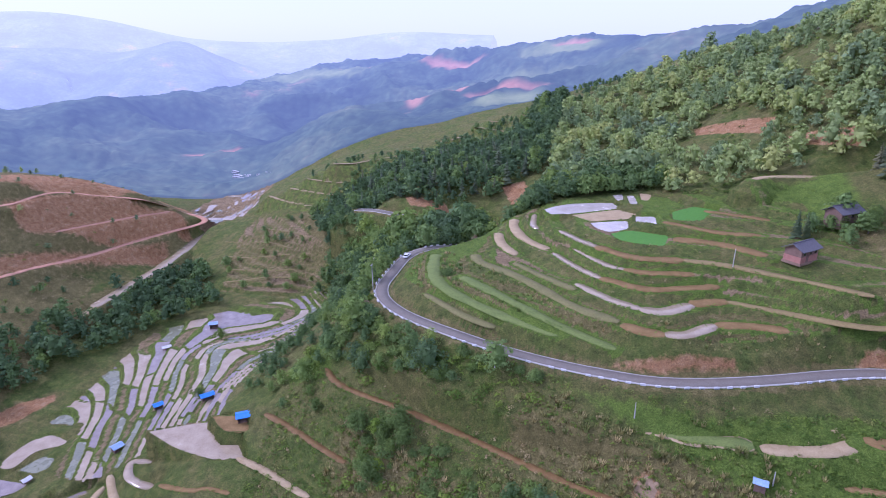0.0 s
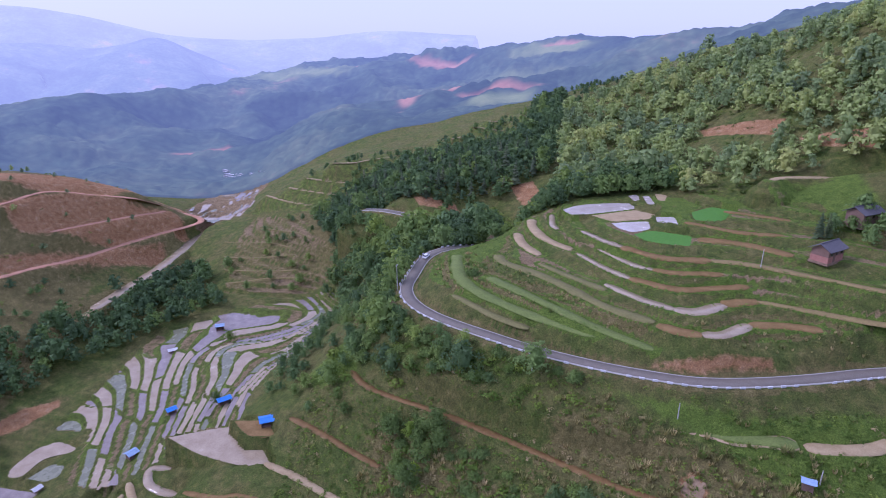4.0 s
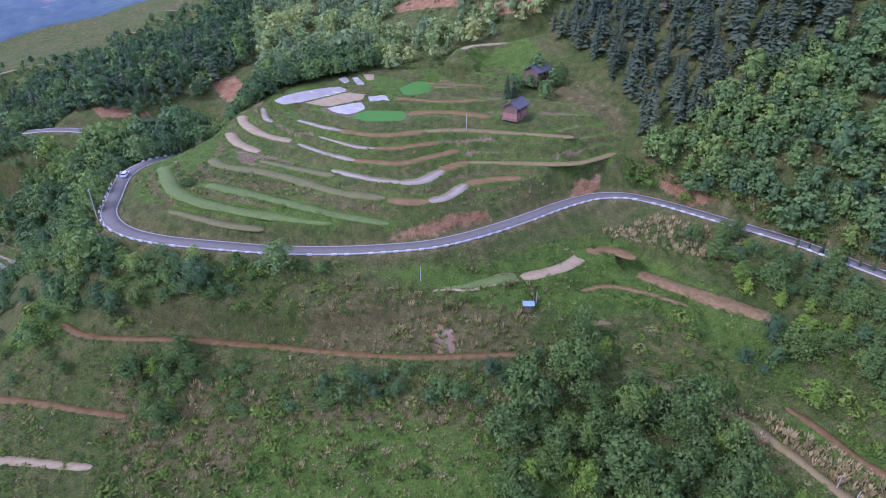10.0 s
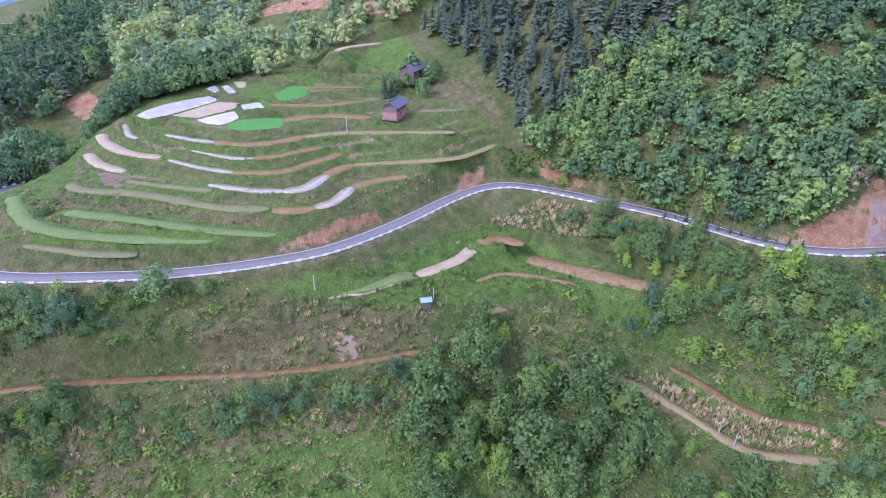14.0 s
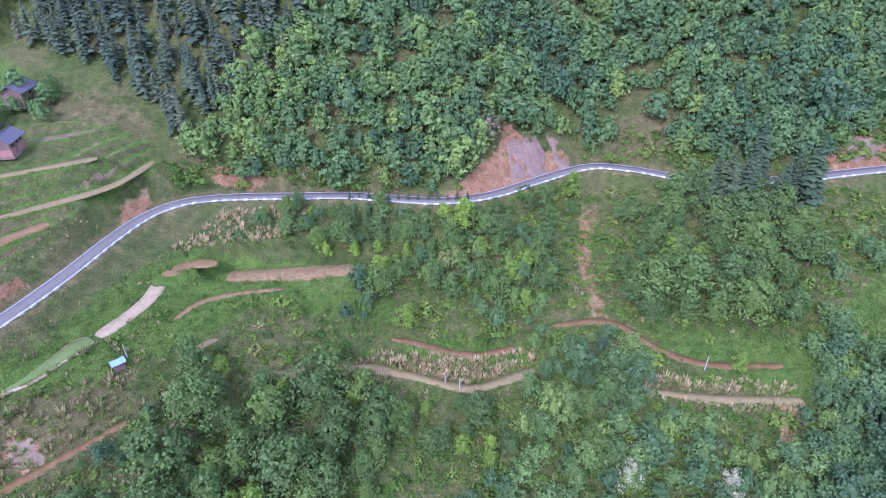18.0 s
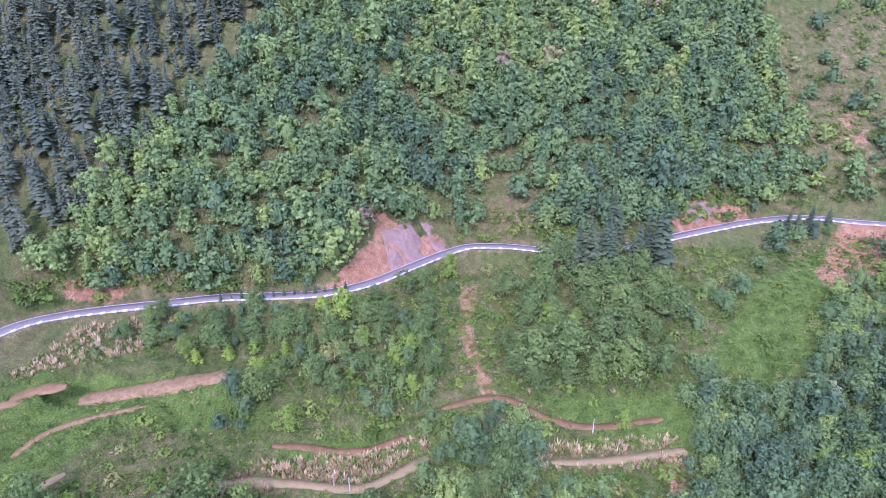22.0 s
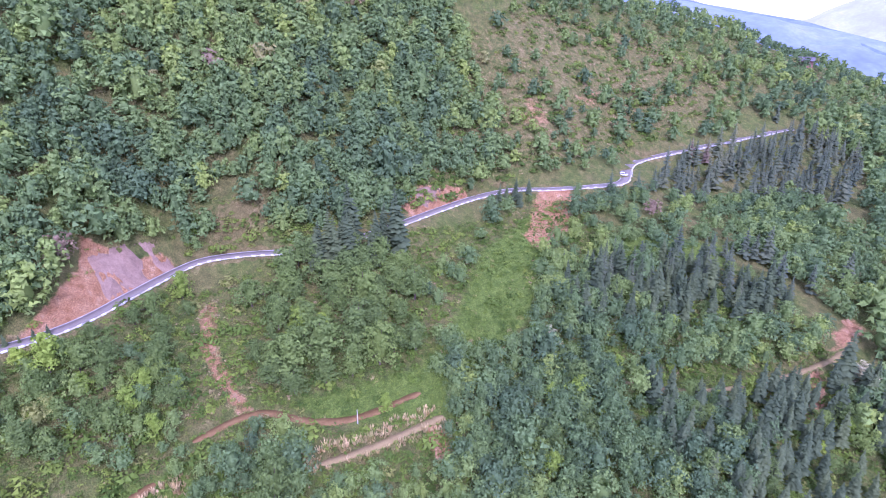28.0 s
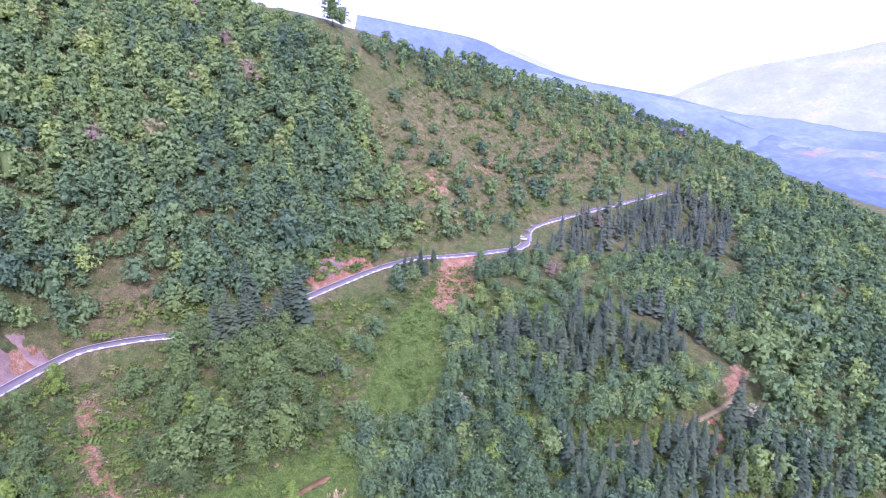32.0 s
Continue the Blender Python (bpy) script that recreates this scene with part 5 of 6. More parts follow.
# broadleaved woods: plan outline, spacing, share kept, size
BROAD_WOODS = {
    "clearing_fill_wood": ([(112, -190), (150, -186), (190, -205), (188, -250), (160, -256), (120, -220)], 4.6, 0.85, 0.75),
    "east_wood": ([(128, 127), (150, 122), (160, 122), (200, 90), (270, 60), (330, -60), (300, -110), (240, -118), (206, -112), (196, -69), (178, -23), (181, 10), (170, 30), (146, 48), (138, 94)], 3.9, 0.97, 0.92),
    "south_ridge_wood": ([(214, -112), (300, -110), (350, -210), (380, -330), (360, -450), (320, -520), (250, -430), (246, -290), (230, -210), (206, -165), (210, -130)], 5.2, 0.5, 0.8),
    "south_wood": ([(166, -264), (204, -316), (246, -290), (250, -430), (200, -480), (90, -360), (40, -220), (62, -195), (77, -150), (110, -200), (140, -240)], 5.4, 0.95, 0.95),
    "hollow_wood": ([(190, -75), (200, -110), (178, -90), (150, -60), (120, -60), (100, -80), (90, -60), (104, -52), (126, -52), (153, -70)], 7.0, 0.35, 0.8),
    "path_wood": ([(118, -104), (124, -111), (118, -169), (108, -186), (104, -160), (106, -124)], 4.6, 0.9, 0.75),
    "north_wood": ([(52, 290), (86, 420), (163, 430), (230, 330), (215, 230), (160, 200), (113, 212), (83, 225), (46, 250)], 6.0, 0.72, 0.95),
    "valley_wood": ([(-200, 230), (-180, 275), (-173, 310), (-142, 322), (-116, 274), (-138, 262), (-165, 225), (-185, 180), (-230, 150), (-260, 180)], 5.2, 0.92, 0.95),
    "stream_wood": ([(-260, 180), (-185, 180), (-176, 120), (-170, 60), (-240, 60)], 6.0, 0.85, 0.9),
    "spur_wood": ([(-60, 350), (-20, 380), (34, 378), (52, 372), (66, 430), (76, 480), (100, 490), (86, 420), (52, 300), (53, 366), (0, 362)], 5.0, 0.9, 0.9),
    "spur_crest_wood": ([(-64, 376), (-58, 398), (-36, 412), (-4, 408), (26, 402), (56, 424), (84, 418), (108, 450), (86, 400), (60, 370), (0, 365), (-40, 372)], 4.6, 0.9, 0.5),
    "spur_top_wood": ([(-100, 412), (-60, 425), (0, 432), (60, 462), (120, 500), (150, 470), (104, 432), (56, 424), (26, 402), (-4, 408), (-36, 412), (-58, 400), (-78, 398)], 5.6, 0.6, 0.5),
    "ravine_mixed_wood": ([(-84, 352), (-60, 374), (-36, 386), (3, 372), (53, 372), (60, 330), (52, 296), (24, 284), (0, 276), (-30, 290), (-52, 300), (-74, 332)], 5.0, 0.95, 0.85),
    "brook_bank_wood": ([(-181, 181), (-171, 184), (-164, 172), (-160, 158), (-159, 140), (-154, 115), (-150, 96), (-178, 96), (-196, 140)], 4.6, 0.85, 0.7),
    "left_field_wood": ([(-280, 130), (-200, 200), (-180, 245), (-190, 300), (-235, 285), (-290, 210)], 9.0, 0.45, 0.55),
    "red_hill_wood": ([(-330, 240), (-210, 290), (-180, 345), (-240, 400), (-340, 420)], 11.0, 0.5, 0.4),
    "ravine_bank_wood": ([(-66, 272), (-60, 300), (-72, 332), (-56, 344), (-38, 304), (-38, 268), (-50, 258)], 4.2, 0.95, 0.75),
    "nose_wood": ([(-42, 156), (-36, 175), (-34, 200), (-28, 224), (-10, 236), (-17, 206), (-23, 188), (-25, 176), (-22, 164)], 3.4, 0.92, 0.62),
    "nose_slope_wood": ([(-46, 148), (-66, 166), (-66, 200), (-56, 246), (-30, 262), (-28, 236), (-36, 200), (-36, 165)], 4.6, 0.55, 0.55),
    "hill_back_wood": ([(-10, 212), (4, 222), (24, 230), (44, 232), (90, 230), (96, 240), (50, 262), (30, 254), (0, 240)], 3.4, 0.95, 0.85),
    "ravine_wood": ([(-50, 278), (-20, 264), (10, 258), (34, 248), (24, 236), (-10, 238), (-40, 250)], 3.8, 0.95, 1.15),
    "ravine_side_wood": ([(-130, 290), (-70, 282), (-45, 300), (-60, 345), (-110, 372), (-126, 340)], 7.0, 0.36, 0.5),
    "slope_fill_wood": ([(126, -50), (153, -72), (176, -94), (192, -122), (198, -140), (190, -150), (165, -112), (150, -116), (128, -130), (118, -104), (100, -90), (84, -100), (78, -95), (86, -60), (104, -52)], 4.6, 0.85, 0.75),
    "upper_fill_wood": ([(160, -140), (192, -150), (188, -205), (166, -256), (150, -200), (156, -150)], 5.0, 0.75, 0.7),
    "road_slope_wood": ([(127, 102), (137, 79), (145, 47), (149, 14), (119, 12), (114, 23), (127, 56), (128, 69), (119, 98)], 4.4, 0.72, 0.55),
    "path_slope_wood": ([(119, 15), (123, -5), (98, -5), (99, 16)], 4.0, 0.75, 0.5),
    "low_slope_wood": ([(101, -45), (128, -55), (129, -82), (110, -118), (84, -130), (60, -90), (80, -45)], 4.4, 0.9, 0.72),
    "spur_slope_wood": ([(144, -90), (173, -110), (189, -137), (194, -174), (148, -144), (132, -124)], 4.6, 0.6, 0.7),
    "near_slope_wood": ([(98, 11), (112, -8), (103, -17), (104, -42), (108, -66), (76, -70), (60, -20), (66, 30), (80, 20)], 4.2, 0.88, 0.62),
    "hollow_edge_wood": ([(155, -57), (178, -77), (160, -80), (132, -70), (135, -56)], 4.6, 0.5, 0.6),
    "house_grove": ([(108, 168), (116, 178), (130, 176), (128, 164), (116, 160)], 4.0, 0.6, 0.7),
}
FIR_WOODS = {
    "terrace_fir_wood": ([(134, 132), (140, 150), (146, 200), (180, 190), (214, 176), (262, 130), (256, 84), (226, 84), (196, 100), (165, 106), (146, 122)], 4.4, 0.9, 1.0),
    "ravine_fir_wood": ([(-80, 350), (-60, 372), (-36, 384), (3, 364), (53, 366), (52, 301), (24, 284), (0, 276), (-30, 292), (-52, 300), (-70, 332)], 7.0, 0.7, 0.8),
    "spur_fir_wood": ([(190, -142), (188, -208), (170, -256), (205, -316), (250, -300), (232, -230), (214, -200), (196, -172)], 5.8, 0.85, 1.0),
    "lower_fir_wood": ([(165, -110), (160, -140), (150, -200), (125, -215), (119, -176), (128, -128), (145, -112)], 8.0, 0.8, 0.9),
}
clear = np.array([(285, -121), (301, -154), (290, -200), (260, -235), (248, -153), (224, -136)])
bare = list(EARTH.values())[:6] + [clear, [(104, 268), (134, 293), (141, 266), (123, 236), (107, 250)]] + [EARTH["north_a"], EARTH["north_b"], EARTH["clearing"], [(178, -87), (192, -117), (177, -112), (136, -86), (133, -64), (149, -65)]]
for kind, table, temps, material in (("broad", BROAD_WOODS, FAR_BROAD, WOOD_LEAF), ("fir", FIR_WOODS, FAR_FIR, WOOD_NEEDLE)):
    for name, (poly, gap, keep, size) in table.items():
        x, y = scatter(poly, gap, keep)
        out = np.zeros(len(x), bool)
        for b in bare:
            out |= inside(x, y, b, 1.5) > (0.35 if b is not clear else 0.85) + 0.3 * rng.uniform(0, 1, len(x))
        out |= (inside(x, y, OPEN_RIDGE, 4) > 0.5) & (rng.uniform(0, 1, len(x)) < 0.25)
        out |= (inside(x, y, DRY["bank_patch"], 3) > 0.4) & (rng.uniform(0, 1, len(x)) < 0.8)
        x, y, z = settle(x[~out], y[~out], 3.6 if name in ("nose_wood", "hill_back_wood", "ravine_wood", "east_wood") else 5.0)
        sc = size * rng.lognormal(0, 0.22, len(x))
        text = "dense mixed green broadleaved wood on a mountain slope" if kind == "broad" else "dense dark green fir wood on a mountain slope"
        if kind == "broad":
            temps = NEAR_BUSH if "slope_wood" in name or name in ("hollow_edge_wood", "slope_fill_wood", "path_wood") else FAR_COARSE if name in ("north_wood", "south_wood", "stream_wood", "left_field_wood", "red_hill_wood", "spur_wood", "spur_crest_wood", "spur_top_wood", "ravine_mixed_wood", "south_ridge_wood", "valley_wood") else FAR_BROAD
        # lighter leaves, and a lighter north wood tint, stand for sun and haze
        leafy = SUN_HAZE_LEAF if name in ("north_wood", "red_hill_wood") else material
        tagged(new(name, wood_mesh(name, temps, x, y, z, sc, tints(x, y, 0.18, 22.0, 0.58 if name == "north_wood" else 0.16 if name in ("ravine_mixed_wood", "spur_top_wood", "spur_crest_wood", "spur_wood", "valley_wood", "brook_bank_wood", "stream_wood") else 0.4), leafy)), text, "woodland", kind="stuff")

# scrub and tall grass all over the open slopes
SCRUB_ZONES = {
    "slope_scrub": ([(-50, 165), (-20, 150), (20, 132), (60, 116), (110, 112), (138, 95), (142, 60), (165, 25), (175, 0), (190, -80), (200, -130), (120, -170), (60, -190), (40, -100), (40, 0), (0, 70), (-60, 95)], 1.3, 0.8, 0.72),
    "hill_scrub": ([(-14, 200), (-12, 176), (0, 160), (30, 141), (60, 131), (100, 131), (124, 128), (140, 140), (136, 180), (122, 205), (95, 224), (40, 234), (8, 222)], 1.5, 0.6, 0.5),
    "ravine_scrub": ([(-130, 290), (-60, 240), (-30, 230), (20, 250), (0, 270), (-40, 300), (-70, 350), (-120, 380)], 3.2, 0.35, 0.6),
    "left_field_scrub": ([(-280, 120), (-180, 120), (-172, 240), (-185, 300), (-210, 290), (-240, 280), (-290, 200)], 3.6, 0.5, 0.9),
    "red_hill_scrub": ([(-330, 240), (-210, 250), (-160, 345), (-180, 430), (-340, 420)], 7.0, 0.4, 0.9),
    "valley_scrub": ([(-170, 100), (-170, 230), (-100, 285), (-40, 280), (-35, 220), (-50, 165), (-60, 95)], 4.0, 0.14, 0.45),
    "ridge_scrub": ([(207, -72), (236, -96), (285, -110), (310, -154), (360, -320), (330, -400), (246, -260), (213, -140)], 2.3, 0.7, 0.85),
    "forest_floor_scrub": ([(128, 127), (200, 90), (270, 40), (300, -110), (214, -112), (186, -23), (187, 14), (151, 50), (140, 94)], 3.5, 0.6, 1.1),
    "north_scrub": ([(46, 250), (52, 290), (86, 420), (163, 430), (230, 330), (215, 230), (160, 200), (113, 208)], 4.2, 0.6, 1.1),
}
for name, (poly, gap, keep, size) in SCRUB_ZONES.items():
    x, y = scatter(poly, gap, keep)
    z, k, f, c, on, strip, road = land(x, y, True)
    flat_ = ((on == 0) & (f < 0.85)) | ((on == 1) & (f < 0.98))
    ok = (road > 4.0) & (strip > 0.2) & ~(flat_ & (rng.uniform(0, 1, len(x)) < 0.88))
    x, y, z = x[ok], y[ok], z[ok]
    dryness = np.zeros(len(x))
    for poly2 in DRY.values():
        dryness = np.maximum(dryness, inside(x, y, poly2, 5))
    t = np.clip(tints(x, y, 0.26, 12.0, 0.36) + 0.62 * dryness * rng.uniform(0, 1, len(x)), 0, 1)
    tagged(new(name, wood_mesh(name, TUFT, x, y, z, size * np.clip(rng.lognormal(0, 0.4, len(x)), 0.4, 1.5), t, SCRUB)), "tangled scrub, ferns and tall grass on the slope", "scrub", kind="stuff")

for name, poly, gap, keep, size in (("slope_thicket", [(-30, 140), (0, 120), (40, 96), (80, 84), (100, 100), (122, 66), (142, 60), (165, 25), (175, 0), (188, -80), (196, -130), (120, -170), (60, -190), (40, -100), (40, 0), (0, 70), (-40, 100)], 3.0, 0.9, 1.3),
                                    ("verge_thicket", [(120, 124), (130, 116), (137, 100), (142, 80), (147, 54), (158, 44), (152, 60), (148, 90), (140, 114), (126, 132)], 2.4, 0.95, 1.5),
                                    ("verge_thicket", [(180, 12), (186, 4), (186, -8), (181, -22), (186, -44), (200, -74), (208, -96), (216, -90), (206, -66), (194, -40), (190, -20), (194, -4), (192, 14)], 2.4, 0.95, 1.5),
                                    ("ridge_thicket", OPEN_RIDGE, 4.2, 0.7, 1.7),
                                    ("nose_thicket", [(-50, 165), (-36, 180), (-28, 210), (-18, 206), (-24, 176), (-14, 158), (10, 140), (30, 128), (20, 122), (-20, 140)], 3.2, 0.75, 1.4)):
    x, y, z = settle(*scatter(poly, gap, keep), 3.4, 1.4)
    ok = np.ones(len(x), bool)
    for poly2 in (GRASS["benches"], GRASS["hollow"], GRASS["slope"]):
        ok &= (inside(x, y, poly2, 3) < 0.5) | (rng.uniform(0, 1, len(x)) < 0.42)
    x, y, z = x[ok], y[ok], z[ok]
    tagged(new(name, wood_mesh(name, THICKET, x, y, z, size * rng.lognormal(0, 0.35, len(x)), np.clip(tints(x, y, 0.2, 15.0, 0.4), 0, 0.78), SCRUB)), "dense low bushes and bracken on the slope", "scrub", kind="stuff")

# grass hanging over the edges of the strips and paths
ex, ey = [], []
for surf, half, line in STRIP_LINES + CONTOUR_LINES:
    if surf in ("track", "brook", "grass"):
        continue
    t_ = np.gradient(line[:, :2], axis=0)
    t_ /= np.linalg.norm(t_, axis=1)[:, None] + 1e-9
    for s_ in (-1, 1):
        off = s_ * (half + rng.uniform(0.05, 0.75, len(line)))
        keep_ = rng.uniform(0, 1, len(line)) < 0.75
        ex.append((line[:, 0] + t_[:, 1] * off)[keep_])
        ey.append((line[:, 1] - t_[:, 0] * off)[keep_])
ex, ey = np.concatenate(ex), np.concatenate(ey)
ez = land(ex, ey)
tagged(new("edge_grass", wood_mesh("edge_grass", TUFT, ex, ey, ez, rng.uniform(0.25, 0.62, len(ex)), np.clip(rng.normal(0.45, 0.2, len(ex)), 0, 1), SCRUB)), "grass tufts along the edges of terraces and paths", "grass", kind="stuff")

REED_ZONES = {
    "reeds_by_the_paths": ([(78, 80), (90, 64), (100, 50), (108, 30), (114, 12), (106, 12), (100, 26), (94, 46), (80, 70)], 1.0, 0.8, 1.35),
    "reeds_under_the_road": ([(100, 112), (122, 110), (134, 88), (126, 84), (112, 100)], 1.2, 0.6, 1.2),
    "reeds_on_the_lower_terrace": ([(112, -8), (122, -50), (114, -52), (107, -16)], 1.1, 0.75, 1.2),
    "grass_on_the_slope": ([(-30, 140), (0, 120), (60, 96), (72, 84), (50, 70), (0, 96), (-36, 116)], 1.6, 0.6, 1.1),
    "grass_under_the_hill_road": ([(20, 126), (60, 113), (84, 100), (56, 95), (10, 118)], 1.5, 0.6, 1.1),
    "grass_on_the_nose": ([(-12, 195), (-10, 172), (12, 150), (44, 134), (60, 128), (100, 128), (96, 132), (50, 138), (20, 165), (4, 196)], 1.5, 0.5, 0.7),
    "grass_on_the_cut": ([(138, 96), (144, 60), (150, 52), (146, 84), (140, 108)], 1.6, 0.6, 1.2),
}
for name, (poly, gap, keep, size) in REED_ZONES.items():
    x, y, z = settle(*scatter(poly, gap, keep), 3.6, 0.5)
    tagged(new(name, wood_mesh(name, REED, x, y, z, size * rng.lognormal(0, 0.3, len(x)), np.clip(rng.normal(0.3 if name.startswith("grass") else 0.75, 0.25, len(x)), 0, 1), REED_LEAF)), "tufts of dry straw-coloured tall grass", "grass", kind="stuff")
# ---- single trees on the slopes that the camera passes ----
def part(name, geo, material, parent, label=""):
    ob = new(name, raw_mesh(name, geo[0], geo[1], material))
    ob.parent = parent
    return tagged(ob, label)


def tree_thing(name, wood, crown, leafy, label):
    t = tagged(new(name), label, "tree")
    part("trunk", wood, BARK, t)
    part("crown", crown, leafy, t)
    return t


def stock(make, n):
    """Trees to copy from: built at the origin, and taken away once copied."""
    return [make(k) for k in range(n)]


def drop(things):
    for t in things:
        for o in (*t.children_recursive, t):
            bpy.data.objects.remove(o)


def plant(protos, x, y, z, scale, group):
    for k in range(len(x)):
        m = pose(x[k], y[k], z[k] - 0.15, rng.uniform(-4, 4), rng.uniform(-4, 4), rng.uniform(0, 360)) @ Matrix.Diagonal((*(scale[k] * rng.uniform(0.85, 1.15, 2)), scale[k], 1))
        tagged(copy_thing(protos[int(rng.integers(0, len(protos)))], m), group=group)


broad = stock(lambda k: tree_thing("broadleaf_tree", *broadleaf(8.6, 38, 34, 0.31, rng.uniform(0.42, 0.52), rng.uniform(0.3, 0.48)), LEAF, "leafy green broadleaved tree on the slope"), 5)
young = stock(lambda k: tree_thing("broadleaf_tree", *broadleaf(8.0, 34, 32, 0.3, 0.38, 0.48), LEAF_YOUNG, "broadleaved tree with fresh light green leaves"), 2)
firs = stock(lambda k: tree_thing("fir_tree", *conifer(11.5, 17, 8), NEEDLE, "slender dark green fir tree"), 4)
flower = stock(lambda k: tree_thing("blossom_tree", *broadleaf(7.0, 30, 32, 0.25, 0.42, 0.4), BLOSSOM, "tree covered in cream-white blossom"), 1)
BROAD_GROVES = {
    "near grove": ([(42, 78), (55, 84), (76, 87), (84, 76), (92, 58), (92, 40), (70, 36), (36, 70)], 5.6, 0.97, 1.0, 0.08),
    "grove below the paths": ([(84, 60), (92, 46), (96, 15), (105, -8), (86, -8), (76, 30)], 5.2, 0.8, 0.75, 0.25),
    "roadside grove": ([(123, 110), (136, 76), (142, 44), (165, 20), (126, 14), (114, 37), (115, 59), (122, 83)], 5.0, 0.8, 0.72, 0.2),
    "gully grove": ([(164, -6), (166, -8), (176, -28), (174, -55), (156, -58), (137, -50), (130, -22), (128, -4)], 5.2, 0.97, 0.98, 0.03),
    "bank grove": ([(112, 8), (128, -6), (124, -22), (108, -12), (100, 10)], 5.0, 0.7, 0.58, 0.3),
    "gully side grove": ([(126, 14), (150, 22), (168, 10), (140, 8)], 5.0, 0.7, 0.62, 0.2),
    "trees below the hill road": ([(-30, 170), (-12, 157), (8, 142), (30, 128), (44, 122), (40, 117), (10, 131), (-6, 136), (-34, 158)], 5.0, 0.65, 0.58, 0.15),
    "trees on the nose": ([(-40, 170), (-31, 176), (-18, 164), (-11, 155), (3, 143), (6, 137), (0, 133), (-18, 142), (-34, 157)], 4.4, 0.85, 0.55, 0.12),
    "dark trees on the left slope": ([(-27, 141), (-10, 135), (-11, 123), (-20, 117), (-25, 132)], 4.2, 0.8, 0.62, 0.05),
    "bushes along the ditch": ([(3, 113), (14, 111), (30, 102), (52, 91), (65, 91), (82, 86), (80, 78), (50, 83), (21, 100), (6, 107)], 4.2, 0.85, 0.5, 0.15),
    "trees below the cut road": ([(122, 104), (131, 90), (138, 55), (128, 45), (122, 58), (123, 82)], 4.6, 0.8, 0.6, 0.2),
    "trees on the terrace edge": ([(110, 68), (118, 63), (110, 54), (101, 60)], 4.6, 0.6, 0.55, 0.4),
    "trees round the house": ([(114, 172), (121, 181), (134, 178), (132, 166), (120, 164)], 4.6, 0.75, 0.6, 0.2),
    "lower grove": ([(100, -55), (104, -70), (118, -75), (122, -104), (112, -104), (96, -80), (84, -40)], 5.8, 0.8, 0.75, 0.25),
}
for group, (poly, gap, keep, size, share) in BROAD_GROVES.items():
    x, y, z = settle(*scatter(poly, gap, keep), 5.0, 1.6)
    sc = size * rng.lognormal(0, 0.28, len(x))
    if size < 0.6:
        name = group.replace(" ", "_")
        tagged(new(name, wood_mesh(name, NEAR_BUSH, x, y, z, sc, np.minimum(tints(x, y, 0.2, 18.0, 0.4), 0.85), WOOD_LEAF)), "thicket of small broadleaved trees and tall bushes", "woodland", kind="stuff")
        continue
    light = rng.uniform(0, 1, len(x)) < share
    plant(broad, x[~light], y[~light], z[~light], sc[~light], group)
    plant(young, x[light], y[light], z[light], sc[light] * 0.8, group)
FIR_GROVES = {
    "fir plantation": ([(154, -107), (157, -140), (132, -185), (119, -174), (126, -125), (138, -99)], 4.4, 0.95, 0.95),
    "lower firs": ([(108, -108), (100, -132), (94, -176), (66, -184), (58, -140), (64, -104), (90, -96)], 4.2, 0.9, 0.95),
    "roadside firs": ([(175, -20), (169, -24), (169, -44), (177, -58), (181, -51), (174, -30)], 3.5, 0.92, 1.4),
    "bend firs": ([(196, -98), (202, -106), (202, -122), (196, -118)], 3.6, 0.9, 0.6),
    "house firs": ([(108, 172), (113, 178), (116, 174), (111, 170)], 4.2, 0.9, 0.85),
}
for group, (poly, gap, keep, size) in FIR_GROVES.items():
    x, y, z = settle(*scatter(poly, gap, keep), 2.8, 1.2)
    sc = size * rng.lognormal(0, 0.18, len(x))
    other = rng.uniform(0, 1, len(x)) < (0.0 if "road" in group or "house" in group else 0.16)
    plant(firs, x[~other], y[~other], z[~other], sc[~other], group)
    plant(broad + young, x[other], y[other], z[other], sc[other] * 0.75, group)
# a row of young firs along the road's outer edge
s = np.linspace(0, 1, 13)
x, y = 138 + 9.5 * s, 76 - 34 * s
d, side, zr = near_line(x, y, ROAD_LINE)
plant(firs, x, y, land(x, y), rng.uniform(0.22, 0.36, 13), "young roadside firs")
for x, y, sz, proto in ((139, 41, 1.35, young), (168, 13, 1.2, young), (130, 24, 0.95, young), (150, -19, 1.15, young), (121, -36, 0.75, young), (110, -87, 1.2, young), (103, -92, 0.8, young), (55, 62, 1.2, young), (45, 69, 1.1, young), (109, 48, 1.0, young), (64, 56, 1.2, young), (88, 60, 0.9, young), (-41, 152, 0.45, broad), (-87, 180, 0.6, broad), (-100, 235, 0.7, broad), (-38, 146, 0.5, broad), (309, -115, 1.9, broad), (312, -121, 1.3, broad), (322, -150, 1.1, broad), (327, -163, 1.0, broad)):
    plant(proto, [x], [y], land(np.array([float(x)]), np.array([float(y)])), [sz], "")
for x, y, sz in ((130, -90, 1.1), (92, -173, 1.2), (81, -184, 1.0), (74, -196, 1.0), (85, -11, 1.1), (91, -33, 1.1)):
    plant(flower, [x], [y], land(np.array([float(x)]), np.array([float(y)])), [sz], "blossoming trees")
shrubs = stock(lambda k: tagged(new("shrub", raw_mesh("shrub", *join([bush(0.8, 40, 0.3), bush(1.25, 460, 0.15)]), LEAF)), "dense green shrub on the bank", "shrub"), 5)
